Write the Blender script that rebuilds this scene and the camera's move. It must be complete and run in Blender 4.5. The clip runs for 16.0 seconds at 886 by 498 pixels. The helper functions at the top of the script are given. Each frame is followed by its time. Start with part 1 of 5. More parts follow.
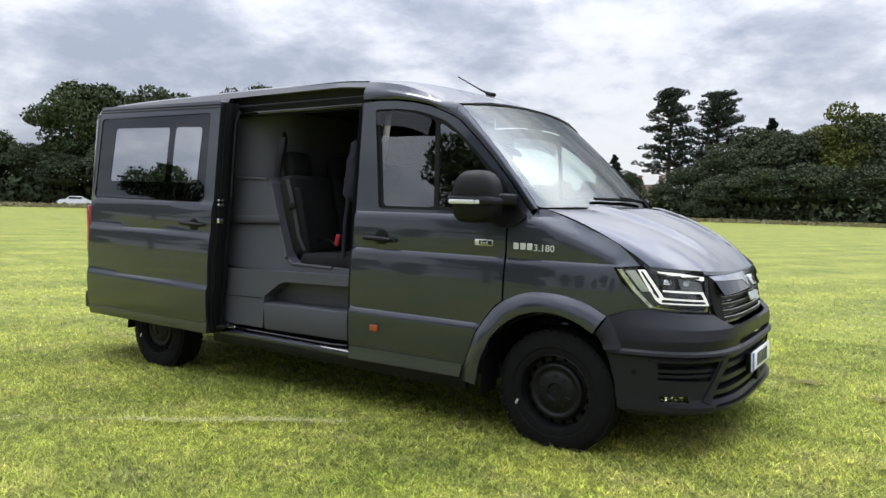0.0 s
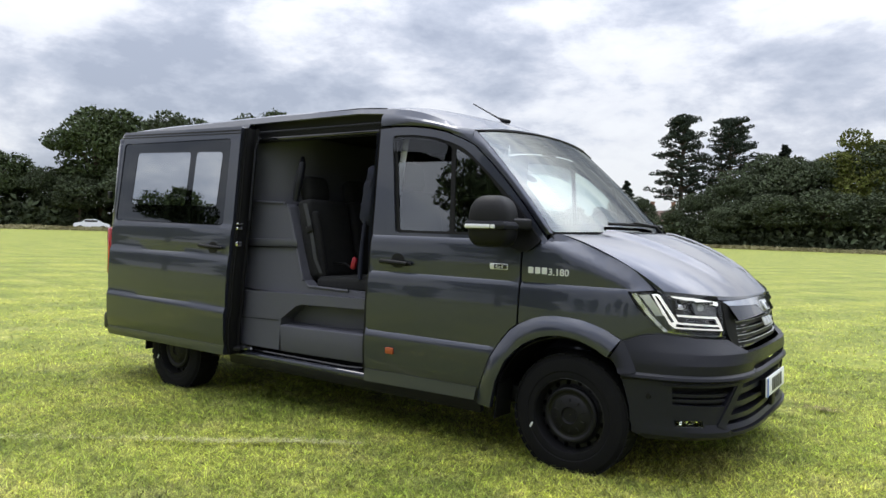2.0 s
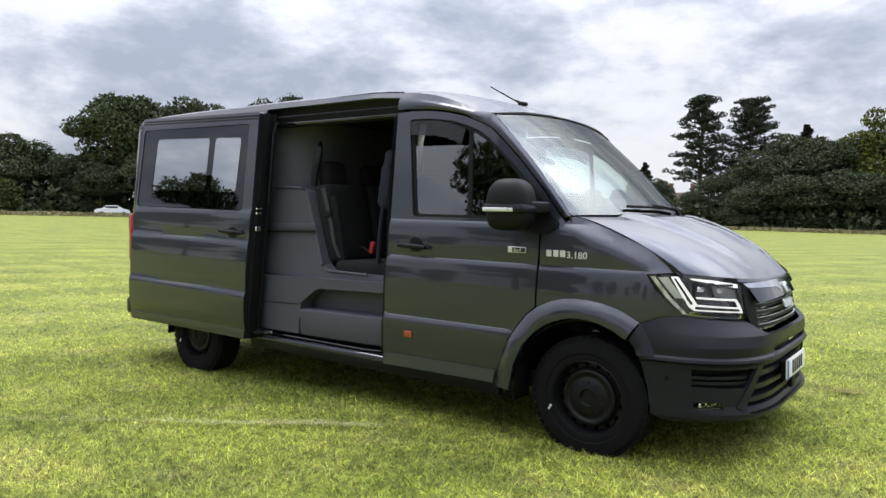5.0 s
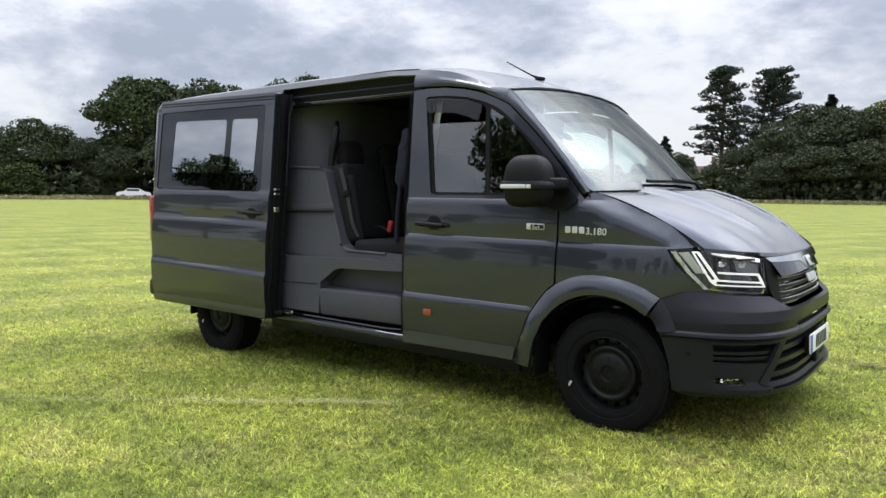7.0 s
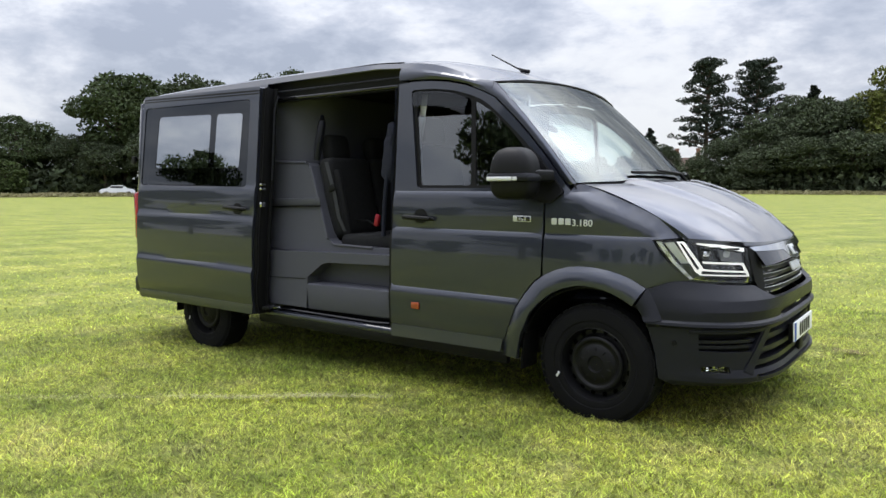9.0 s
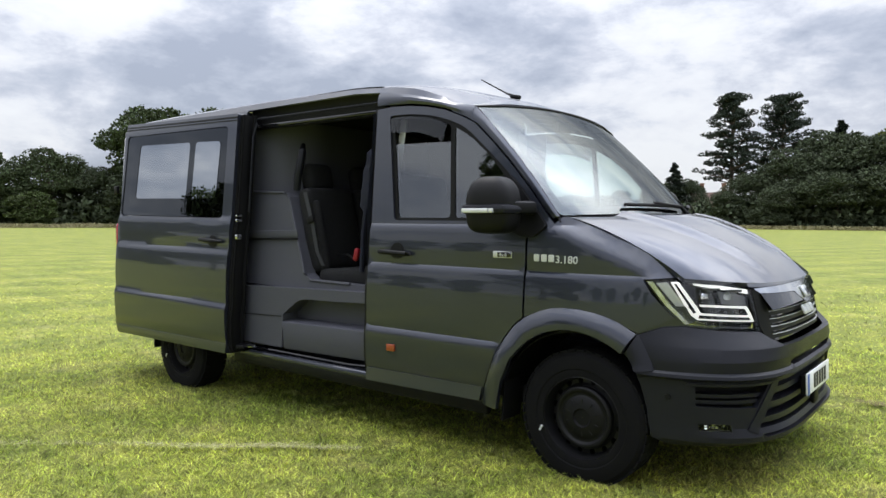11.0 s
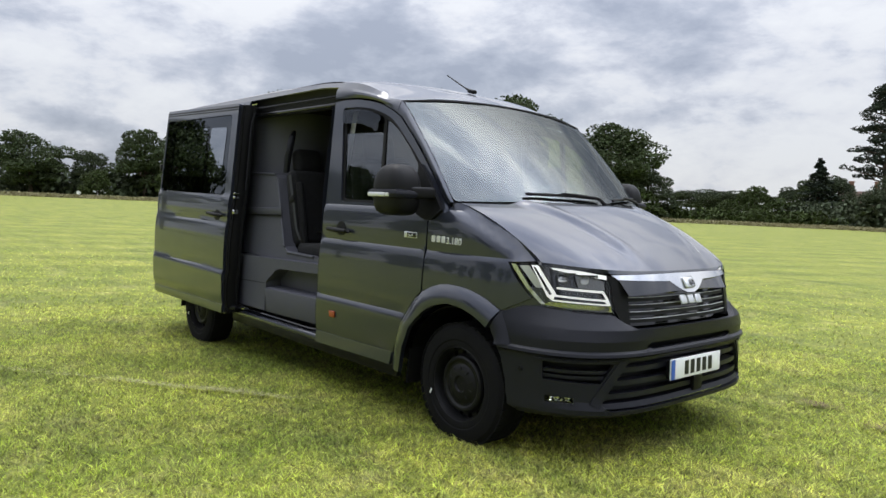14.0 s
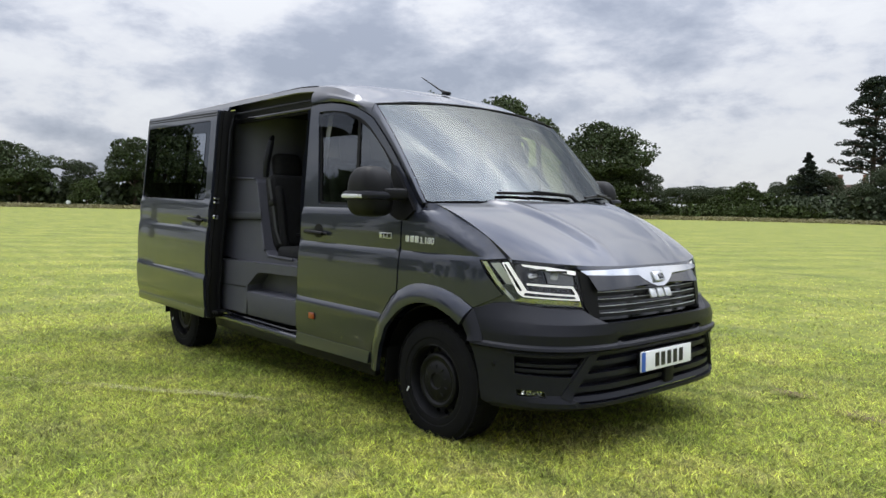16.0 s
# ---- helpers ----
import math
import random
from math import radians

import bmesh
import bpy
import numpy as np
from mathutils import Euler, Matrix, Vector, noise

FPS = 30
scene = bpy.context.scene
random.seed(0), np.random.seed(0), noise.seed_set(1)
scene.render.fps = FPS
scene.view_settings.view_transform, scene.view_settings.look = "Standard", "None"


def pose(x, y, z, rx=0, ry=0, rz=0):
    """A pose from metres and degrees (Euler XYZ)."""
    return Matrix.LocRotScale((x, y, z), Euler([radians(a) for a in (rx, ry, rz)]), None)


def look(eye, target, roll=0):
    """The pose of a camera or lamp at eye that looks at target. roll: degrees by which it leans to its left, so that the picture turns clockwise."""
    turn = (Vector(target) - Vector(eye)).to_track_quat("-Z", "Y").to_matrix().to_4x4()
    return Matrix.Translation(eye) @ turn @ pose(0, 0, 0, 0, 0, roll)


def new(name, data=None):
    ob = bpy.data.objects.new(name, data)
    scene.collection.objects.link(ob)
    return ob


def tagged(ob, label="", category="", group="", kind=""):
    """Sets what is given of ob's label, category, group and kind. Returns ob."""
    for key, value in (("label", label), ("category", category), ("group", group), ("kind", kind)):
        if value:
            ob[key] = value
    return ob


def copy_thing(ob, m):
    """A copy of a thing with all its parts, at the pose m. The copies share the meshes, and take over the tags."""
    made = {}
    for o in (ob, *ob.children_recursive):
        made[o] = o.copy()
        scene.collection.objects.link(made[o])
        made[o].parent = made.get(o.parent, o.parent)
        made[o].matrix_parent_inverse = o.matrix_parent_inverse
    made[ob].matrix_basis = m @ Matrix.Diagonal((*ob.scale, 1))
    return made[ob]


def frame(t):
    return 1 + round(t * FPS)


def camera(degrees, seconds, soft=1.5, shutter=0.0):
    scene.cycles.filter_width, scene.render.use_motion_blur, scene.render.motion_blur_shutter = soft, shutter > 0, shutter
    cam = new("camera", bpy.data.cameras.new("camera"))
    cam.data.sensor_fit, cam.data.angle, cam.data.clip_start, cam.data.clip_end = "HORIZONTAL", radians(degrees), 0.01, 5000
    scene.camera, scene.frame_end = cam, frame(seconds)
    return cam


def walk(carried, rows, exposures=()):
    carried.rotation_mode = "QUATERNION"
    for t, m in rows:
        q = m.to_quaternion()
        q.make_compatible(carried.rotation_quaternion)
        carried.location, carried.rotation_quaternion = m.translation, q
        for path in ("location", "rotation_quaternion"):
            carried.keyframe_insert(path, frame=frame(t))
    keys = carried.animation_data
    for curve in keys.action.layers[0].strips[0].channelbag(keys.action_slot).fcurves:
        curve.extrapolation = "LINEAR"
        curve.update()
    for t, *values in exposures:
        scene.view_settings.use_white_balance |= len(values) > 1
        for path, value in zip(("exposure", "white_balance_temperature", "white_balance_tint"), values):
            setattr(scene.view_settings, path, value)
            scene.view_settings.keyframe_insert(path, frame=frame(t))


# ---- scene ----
cam = camera(63.8, 16.0)
PATH = [
    (0, (1.655, -4.539, 1.37), (0.536, -2.885, 1.25), 1.5),
    (0.5, (1.658, -4.554, 1.369), (0.536, -2.902, 1.266), 1.6),
    (1, (1.661, -4.564, 1.368), (0.529, -2.917, 1.288), 1.7),
    (1.5, (1.664, -4.58, 1.367), (0.52, -2.94, 1.306), 1.8),
    (2, (1.669, -4.603, 1.365), (0.52, -2.966, 1.314), 1.8),
    (2.5, (1.672, -4.614, 1.365), (0.517, -2.982, 1.307), 1.6),
    (3, (1.672, -4.614, 1.365), (0.511, -2.986, 1.299), 1.3),
    (3.5, (1.672, -4.616, 1.365), (0.508, -2.991, 1.293), 1.1),
    (4, (1.672, -4.617, 1.365), (0.507, -2.994, 1.289), 1.2),
    (6.5, (1.671, -4.609, 1.365), (0.449, -3.033, 1.217), 0.9),
    (7, (1.67, -4.605, 1.366), (0.445, -3.032, 1.205), 0.5),
    (7.5, (1.669, -4.599, 1.366), (0.445, -3.027, 1.195), 0.4),
    (8, (1.669, -4.6, 1.366), (0.452, -3.023, 1.188), 0.2),
    (8.5, (1.67, -4.607, 1.366), (0.467, -3.02, 1.183), 0.1),
    (8.7, (1.672, -4.613, 1.365), (0.476, -3.02, 1.183), -0.1),
    (10.8, (1.679, -4.265, 1.331), (0.464, -2.679, 1.234), 0.2),
    (11, (1.672, -4.153, 1.356), (0.421, -2.595, 1.271), 0.3),
    (11.5, (1.744, -3.893, 1.369), (0.388, -2.423, 1.322), 1.1),
    (12, (1.923, -3.764, 1.383), (0.477, -2.382, 1.349), 1.9),
    (12.5, (2.206, -3.733, 1.375), (0.704, -2.412, 1.332), 2.5),
    (13, (2.458, -3.712, 1.386), (0.938, -2.414, 1.313), 2.8),
    (13.5, (2.675, -3.676, 1.379), (1.163, -2.371, 1.275), 2.7),
    (14, (2.875, -3.635, 1.362), (1.373, -2.321, 1.234), 2.5),
    (14.5, (2.953, -3.628, 1.348), (1.46, -2.305, 1.213), 2.1),
    (15, (2.975, -3.606, 1.359), (1.486, -2.278, 1.217), 1.5),
    (15.5, (2.996, -3.589, 1.365), (1.508, -2.26, 1.229), 1.2),
    (16, (2.998, -3.592, 1.355), (1.508, -2.263, 1.233), 1.3),
]
walk(cam, [(t, look(eye, target, roll)) for t, eye, target, roll in PATH], [(0.0, 0.20), (8.7, 0.20), (11.3, 0.17), (12.8, 0.04), (16.0, 0.0)])

# ---------------- light ----------------
SUN_EL, SUN_AZ = 60.0, 165.0
world = bpy.data.worlds.new("sky")
scene.world = world
world.use_nodes = True
wt = world.node_tree
wt.nodes.clear()


def wn(kind, **kw):
    n = wt.nodes.new(kind)
    for k, v in kw.items():
        n.inputs[k].default_value = v
    return n


def wmath(op, a, b):
    n = wt.nodes.new("ShaderNodeMath")
    n.operation = op
    for i, v in enumerate((a, b)):
        if isinstance(v, (int, float)):
            n.inputs[i].default_value = v
        else:
            wt.links.new(v, n.inputs[i])
    return n.outputs[0]


w_co = wt.nodes.new("ShaderNodeTexCoord")
w_sep = wt.nodes.new("ShaderNodeSeparateXYZ")
wt.links.new(w_co.outputs["Generated"], w_sep.inputs[0])
w_h = wmath("ADD", wmath("MULTIPLY", wmath("MAXIMUM", w_sep.outputs["Z"], 0.0), 0.45), 0.52)
w_comb = wt.nodes.new("ShaderNodeCombineXYZ")
wt.links.new(wmath("DIVIDE", w_sep.outputs["X"], w_h), w_comb.inputs[0])
wt.links.new(wmath("DIVIDE", w_sep.outputs["Y"], w_h), w_comb.inputs[1])
wt.links.new(wmath("MULTIPLY", w_sep.outputs["Z"], 3.4), w_comb.inputs[2])
w_big = wn("ShaderNodeTexNoise", Scale=1.5, Detail=5.0, Roughness=0.5, Distortion=0.0)
w_fine = wn("ShaderNodeTexNoise", Scale=4.2, Detail=9.0, Roughness=0.6, Distortion=0.1)
for n in (w_big, w_fine):
    wt.links.new(w_comb.outputs[0], n.inputs["Vector"])
w_mix = wmath("ADD", wmath("MULTIPLY", w_big.outputs["Fac"], 0.5), wmath("MULTIPLY", w_fine.outputs["Fac"], 0.5))
w_ramp = wt.nodes.new("ShaderNodeValToRGB")
w_ramp.color_ramp.elements[0].position, w_ramp.color_ramp.elements[0].color = 0.35, (0.38, 0.42, 0.52, 1)
w_ramp.color_ramp.elements[1].position, w_ramp.color_ramp.elements[1].color = 0.60, (0.85, 0.87, 0.915, 1)
for p, c in ((0.43, (0.50, 0.54, 0.64, 1)), (0.48, (0.62, 0.65, 0.74, 1)), (0.51, (0.71, 0.74, 0.82, 1)), (0.54, (0.79, 0.81, 0.87, 1))):
    e = w_ramp.color_ramp.elements.new(p)
    e.color = c
w_mix = wmath("ADD", wmath("MULTIPLY", w_mix, 1.3), -0.155)
wt.links.new(w_mix, w_ramp.inputs[0])
w_sky = wt.nodes.new("ShaderNodeTexSky")
w_sky.sky_type, w_sky.sun_disc = "NISHITA", False
w_sky.sun_elevation, w_sky.sun_rotation = radians(SUN_EL), radians(90 - SUN_AZ)
w_b1, w_b2 = wn("ShaderNodeBackground", Strength=0.10), wn("ShaderNodeBackground", Strength=1.0)
wt.links.new(w_sky.outputs[0], w_b1.inputs[0])
wt.links.new(w_ramp.outputs[0], w_b2.inputs[0])
w_ms = wn("ShaderNodeMixShader", Fac=0.90)
wt.links.new(w_b1.outputs[0], w_ms.inputs[1])
wt.links.new(w_b2.outputs[0], w_ms.inputs[2])
w_z = wmath("MAXIMUM", w_sep.outputs["Z"], 0.0)
w_up = wmath("DIVIDE", wmath("ADD", wmath("ADD", wmath("MULTIPLY", w_z, 0.8), 1.0), wmath("MULTIPLY", wmath("POWER", w_z, 3.0), 4.6)), 1.15)
# added broad bright sky patch, away from the sun, for the windscreen to mirror
w_dot = wt.nodes.new("ShaderNodeVectorMath")
w_dot.operation = "DOT_PRODUCT"
wt.links.new(w_co.outputs["Generated"], w_dot.inputs[0])
w_dot.inputs[1].default_value = (math.cos(radians(66)) * math.cos(radians(47)), math.sin(radians(66)) * math.cos(radians(47)), math.sin(radians(47)))
w_glow = wmath("ADD", wmath("MULTIPLY", wmath("POWER", wmath("MAXIMUM", w_dot.outputs["Value"], 0.0), 16.0), 1.3), 1.0)
wt.links.new(wmath("MULTIPLY", w_up, w_glow), w_b2.inputs["Strength"])
w_out = wt.nodes.new("ShaderNodeOutputWorld")
wt.links.new(w_ms.outputs[0], w_out.inputs[0])

sun = new("sun", bpy.data.lights.new("sun", "SUN"))
sun.data.energy, sun.data.angle, sun.data.color = 0.9, radians(25), (1.0, 0.96, 0.88)
_e, _a = radians(SUN_EL), radians(SUN_AZ)
sun.matrix_world = look((0, 0, 30), (-30 * math.cos(_a) * math.cos(_e), -30 * math.sin(_a) * math.cos(_e), 30 - 30 * math.sin(_e)))


# ---------------- materials ----------------
def material(name, color, rough=0.5, metal=0.0, coat=0.0, ior=1.45, vary=0.0, scale=8.0, bump=0.0, bump_scale=60.0, island=0.0, spec=0.5, dirt=None):
    m = bpy.data.materials.new(name)
    m.use_nodes = True
    nt = m.node_tree
    b = nt.nodes["Principled BSDF"]
    b.inputs["Base Color"].default_value = (*color, 1)
    b.inputs["Roughness"].default_value, b.inputs["Metallic"].default_value = rough, metal
    b.inputs["Coat Weight"].default_value, b.inputs["Coat Roughness"].default_value = coat, 0.03
    b.inputs["IOR"].default_value = ior
    b.inputs["Specular IOR Level"].default_value = spec
    co = nt.nodes.new("ShaderNodeTexCoord")
    col = None
    if vary:
        n1, n2 = nt.nodes.new("ShaderNodeTexNoise"), nt.nodes.new("ShaderNodeTexNoise")
        n1.inputs["Scale"].default_value, n2.inputs["Scale"].default_value = scale, scale * 9
        n1.inputs["Detail"].default_value = n2.inputs["Detail"].default_value = 5
        ad = nt.nodes.new("ShaderNodeMath")
        ad.operation = "MULTIPLY_ADD"
        for n in (n1, n2):
            nt.links.new(co.outputs["Object"], n.inputs["Vector"])
        nt.links.new(n1.outputs["Fac"], ad.inputs[0])
        ad.inputs[1].default_value = 0.6
        mu = nt.nodes.new("ShaderNodeMath")
        mu.operation, mu.inputs[1].default_value = "MULTIPLY", 0.4
        nt.links.new(n2.outputs["Fac"], mu.inputs[0])
        nt.links.new(mu.outputs[0], ad.inputs[2])
        mp = nt.nodes.new("ShaderNodeMapRange")
        mp.inputs["From Min"].default_value, mp.inputs["From Max"].default_value = 0.3, 0.7
        mp.inputs["To Min"].default_value, mp.inputs["To Max"].default_value = 1 - vary, 1 + vary
        nt.links.new(ad.outputs[0], mp.inputs["Value"])
        vm = nt.nodes.new("ShaderNodeVectorMath")
        vm.operation = "SCALE"
        vm.inputs[0].default_value = color
        nt.links.new(mp.outputs[0], vm.inputs["Scale"])
        col = vm.outputs[0]
        rr = nt.nodes.new("ShaderNodeMapRange")
        rr.inputs["To Min"].default_value, rr.inputs["To Max"].default_value = rough * 0.8, min(1, rough * 1.25)
        nt.links.new(n1.outputs["Fac"], rr.inputs["Value"])
        nt.links.new(rr.outputs[0], b.inputs["Roughness"])
    if island:
        g = nt.nodes.new("ShaderNodeNewGeometry")
        hs = nt.nodes.new("ShaderNodeHueSaturation")
        mr, mh = nt.nodes.new("ShaderNodeMapRange"), nt.nodes.new("ShaderNodeMapRange")
        mr.inputs["To Min"].default_value, mr.inputs["To Max"].default_value = 1 - island, 1 + island
        mh.inputs["To Min"].default_value, mh.inputs["To Max"].default_value = 0.485, 0.515
        nt.links.new(g.outputs["Random Per Island"], mr.inputs["Value"])
        nt.links.new(g.outputs["Random Per Island"], mh.inputs["Value"])
        nt.links.new(mr.outputs[0], hs.inputs["Value"])
        nt.links.new(mh.outputs[0], hs.inputs["Hue"])
        if col:
            nt.links.new(col, hs.inputs["Color"])
        else:
            hs.inputs["Color"].default_value = (*color, 1)
        col = hs.outputs[0]
    if col:
        nt.links.new(col, b.inputs["Base Color"])
    if bump:
        nb, bp = nt.nodes.new("ShaderNodeTexNoise"), nt.nodes.new("ShaderNodeBump")
        nb.inputs["Scale"].default_value, nb.inputs["Detail"].default_value = bump_scale, 4
        bp.inputs["Strength"].default_value, bp.inputs["Distance"].default_value = bump, 0.01
        nt.links.new(co.outputs["Object"], nb.inputs["Vector"])
        nt.links.new(nb.outputs["Fac"], bp.inputs["Height"])
        nt.links.new(bp.outputs[0], b.inputs["Normal"])
    return m


def glass_material(name, tint, ior, rough=0.01, gloss=1.0, sheen=(0.92, 0.96, 1.0)):
    """A pane: tinted see-through with gloss."""
    m = bpy.data.materials.new(name)
    m.use_nodes = True
    nt = m.node_tree
    nt.nodes.remove(nt.nodes["Principled BSDF"])
    tr, gl, fr, mx = (nt.nodes.new("ShaderNode" + k) for k in ("BsdfTransparent", "BsdfGlossy", "Fresnel", "MixShader"))
    tr.inputs[0].default_value = (*tint, 1)
    gl.inputs["Roughness"].default_value = rough
    gl.inputs[0].default_value = (*[c * gloss for c in sheen], 1)
    fr.inputs[0].default_value = ior
    nt.links.new(fr.outputs[0], mx.inputs[0])
    nt.links.new(tr.outputs[0], mx.inputs[1])
    nt.links.new(gl.outputs[0], mx.inputs[2])
    nt.links.new(mx.outputs[0], nt.nodes["Material Output"].inputs[0])
    return m


PAINT = material("metallic_grey_paint", (0.034, 0.038, 0.053), 0.31, 0.60, 1.0, spec=0.3, vary=0.05, scale=3)
PAINT.node_tree.nodes["Principled BSDF"].inputs["Coat IOR"].default_value = 1.47
TRIM = material("dark_grey_plastic", (0.0105, 0.011, 0.0155), 0.36, spec=0.25, vary=0.12, scale=6, bump=0.08, bump_scale=400)
BLACK = material("black_plastic", (0.0035, 0.0035, 0.0042), 0.5, spec=0.25, vary=0.15, scale=8)
GLOSS = material("gloss_black", (0.006, 0.006, 0.007), 0.08, coat=0.6)
RUBBER = material("tyre_rubber", (0.0032, 0.0032, 0.0036), 0.85, spec=0.2, vary=0.2, scale=10, bump=0.15, bump_scale=120)
STEEL = material("black_steel_wheel", (0.0045, 0.0045, 0.0052), 0.45, spec=0.4, vary=0.15, scale=12)
CHROME = material("chrome", (0.66, 0.67, 0.68), 0.10, 1.0)
SILVER = material("silver_plastic", (0.62, 0.63, 0.64), 0.3, 0.35)
MOULD = material("grey_moulded_plastic", (0.054, 0.055, 0.068), 0.6, vary=0.06, scale=5, bump=0.05, bump_scale=500)
FABRIC = material("black_seat_fabric", (0.0028, 0.0030, 0.0036), 0.95, vary=0.2, scale=30, bump=0.2, bump_scale=600)
LINING = material("dark_lining", (0.008, 0.008, 0.010), 0.9, spec=0.1, vary=0.1, scale=6)
BELT = material("belt_webbing", (0.030, 0.031, 0.036), 0.8, vary=0.1, scale=40)
AMBER = material("amber_lens", (0.26, 0.055, 0.018), 0.25, coat=0.3)
BUCKLE = material("red_buckle", (0.22, 0.004, 0.014), 0.4)
RED = material("red_lens", (0.35, 0.01, 0.01), 0.2, coat=0.5)
DIM = material("grey_reflector", (0.16, 0.16, 0.17), 0.35, 0.3, coat=0.4)
BLUE = material("blue_cloth", (0.0045, 0.006, 0.017), 0.9, vary=0.15, scale=20)
WHITE = material("white_plate", (0.78, 0.79, 0.80), 0.35)
PLATEBLUE = material("plate_blue", (0.03, 0.10, 0.42), 0.4)
# near-black colour that paints the shade inside the wheel vent holes
VOID = material("painted_hole_shade", (0.0008, 0.0008, 0.0008), 0.9, spec=0.0)
INK = material("plate_ink", (0.01, 0.01, 0.01), 0.5)
GLASS = glass_material("clear_lamp_glass", (0.95, 0.96, 0.97), 1.45)
SIDEGLASS = glass_material("side_window_glass", (0.55, 0.63, 0.61), 4.0, 0.01, 0.42)
CLEARGLASS = glass_material("far_window_glass", (0.62, 0.70, 0.68), 1.5)
SCREEN = glass_material("windscreen_glass", (0.76, 0.86, 0.82), 3.6, 0.01, 0.42, (0.95, 1.0, 0.98))
PRIVACY = glass_material("privacy_glass", (0.015, 0.015, 0.02), 1.55)
PANE = glass_material("vent_pane_glass", (0.05, 0.055, 0.06), 5.5)
SMOKE = glass_material("smoked_deflector", (0.30, 0.30, 0.32), 1.5, 0.05)
# daytime light; its glow also stands in for sky mirrored in the upper strip
LAMP = material("glowing_white_strip", (0.9, 0.9, 0.88), 0.3)
LAMP.node_tree.nodes["Principled BSDF"].inputs["Emission Color"].default_value = (1, 0.98, 0.92, 1)
LAMP.node_tree.nodes["Principled BSDF"].inputs["Emission Strength"].default_value = 0.55


# ---------------- mesh helpers ----------------
def part(name, bm, mat, parent=None, label="", smooth=True, angle=23, flip=None):
    """One mesh object, under a thing or under a part."""
    me = bpy.data.meshes.new(name)
    if flip is None:
        bmesh.ops.recalc_face_normals(bm, faces=bm.faces)
    elif flip:
        bmesh.ops.reverse_faces(bm, faces=bm.faces[:])
    for e in bm.edges:
        if len(e.link_faces) == 2 and e.calc_face_angle(0) > radians(angle):
            e.smooth = False
    for f in bm.faces:
        f.smooth = smooth
    bm.to_mesh(me)
    bm.free()
    me.materials.append(mat)
    ob = new(name, me)
    if parent:
        ob.parent = parent
    if label:
        tagged(ob, label)
    return ob


def thing(name, label, category, at=(0, 0, 0), group="", kind=""):
    ob = new(name)
    ob.location = at
    return tagged(ob, label, category, group, kind)


def box_into(bm, c, s, rot=(0, 0, 0), bev=0.0, seg=2):
    m = pose(*c, *rot) @ Matrix.Diagonal((*s, 1))
    r = bmesh.ops.create_cube(bm, size=1, matrix=m)
    if bev:
        vs = set(r["verts"])
        es = [e for e in bm.edges if e.verts[0] in vs and e.verts[1] in vs]
        bmesh.ops.bevel(bm, geom=es, offset=bev, segments=seg, affect="EDGES", profile=0.5)
    return bm


def box(c, s, rot=(0, 0, 0), bev=0.0, seg=2):
    return box_into(bmesh.new(), c, s, rot, bev, seg)


def lathe(profile, centre, seg=56, sgn=1):
    """Turns (radius, offset along y) round the y axis."""
    bm = bmesh.new()
    rings = []
    for r, y in profile:
        rings.append([bm.verts.new((centre[0] + r * math.sin(2 * math.pi * k / seg), centre[1] + sgn * y, centre[2] + r * math.cos(2 * math.pi * k / seg))) for k in range(seg)])
    for a, b in zip(rings, rings[1:]):
        for k in range(seg):
            bm.faces.new((a[k], a[(k + 1) % seg], b[(k + 1) % seg], b[k]))
    return bm


def tube(points, radius, seg=8):
    bm = bmesh.new()
    pts = [Vector(p) for p in points]
    rings = []
    for i, p in enumerate(pts):
        d = (pts[min(i + 1, len(pts) - 1)] - pts[max(i - 1, 0)]).normalized()
        a = d.orthogonal().normalized()
        b = d.cross(a)
        r = radius[i] if isinstance(radius, (list, tuple)) else radius
        rings.append([bm.verts.new(p + a * r * math.cos(2 * math.pi * k / seg) + b * r * math.sin(2 * math.pi * k / seg)) for k in range(seg)])
    for a, b in zip(rings, rings[1:]):
        for k in range(seg):
            bm.faces.new((a[k], a[(k + 1) % seg], b[(k + 1) % seg], b[k]))
    bm.faces.new(rings[0][::-1])
    bm.faces.new(rings[-1])
    return bm


def inside(p, poly):
    x, y = p
    c = False
    for (x1, y1), (x2, y2) in zip(poly, poly[1:] + poly[:1]):
        if (y1 > y) != (y2 > y) and x < (x2 - x1) * (y - y1) / (y2 - y1) + x1:
            c = not c
    return c


def edge_gap(p, poly):
    best = 9.0
    px, py = p
    for (x1, y1), (x2, y2) in zip(poly, poly[1:] + poly[:1]):
        dx, dy = x2 - x1, y2 - y1
        L = dx * dx + dy * dy
        k = 0 if L == 0 else max(0, min(1, ((px - x1) * dx + (py - y1) * dy) / L))
        best = min(best, math.hypot(px - x1 - k * dx, py - y1 - k * dy))
    return best


def resample(poly, step):
    out = []
    for (x1, y1), (x2, y2) in zip(poly, poly[1:] + poly[:1]):
        n = max(1, round(math.hypot(x2 - x1, y2 - y1) / step))
        out += [(x1 + (x2 - x1) * k / n, y1 + (y2 - y1) * k / n) for k in range(n)]
    return out


def rounded(poly, r, n=4):
    out = []
    m = len(poly)
    for i, p in enumerate(poly):
        a, b = Vector(poly[i - 1]), Vector(poly[(i + 1) % m])
        p = Vector(p)
        da, db = a - p, b - p
        k = min(r, da.length * 0.45, db.length * 0.45)
        s, e = p + da.normalized() * k, p + db.normalized() * k
        for j in range(n + 1):
            t = j / n
            q = s * (1 - t) ** 2 + p * 2 * t * (1 - t) + e * t * t
            out.append((q.x, q.y))
    return out


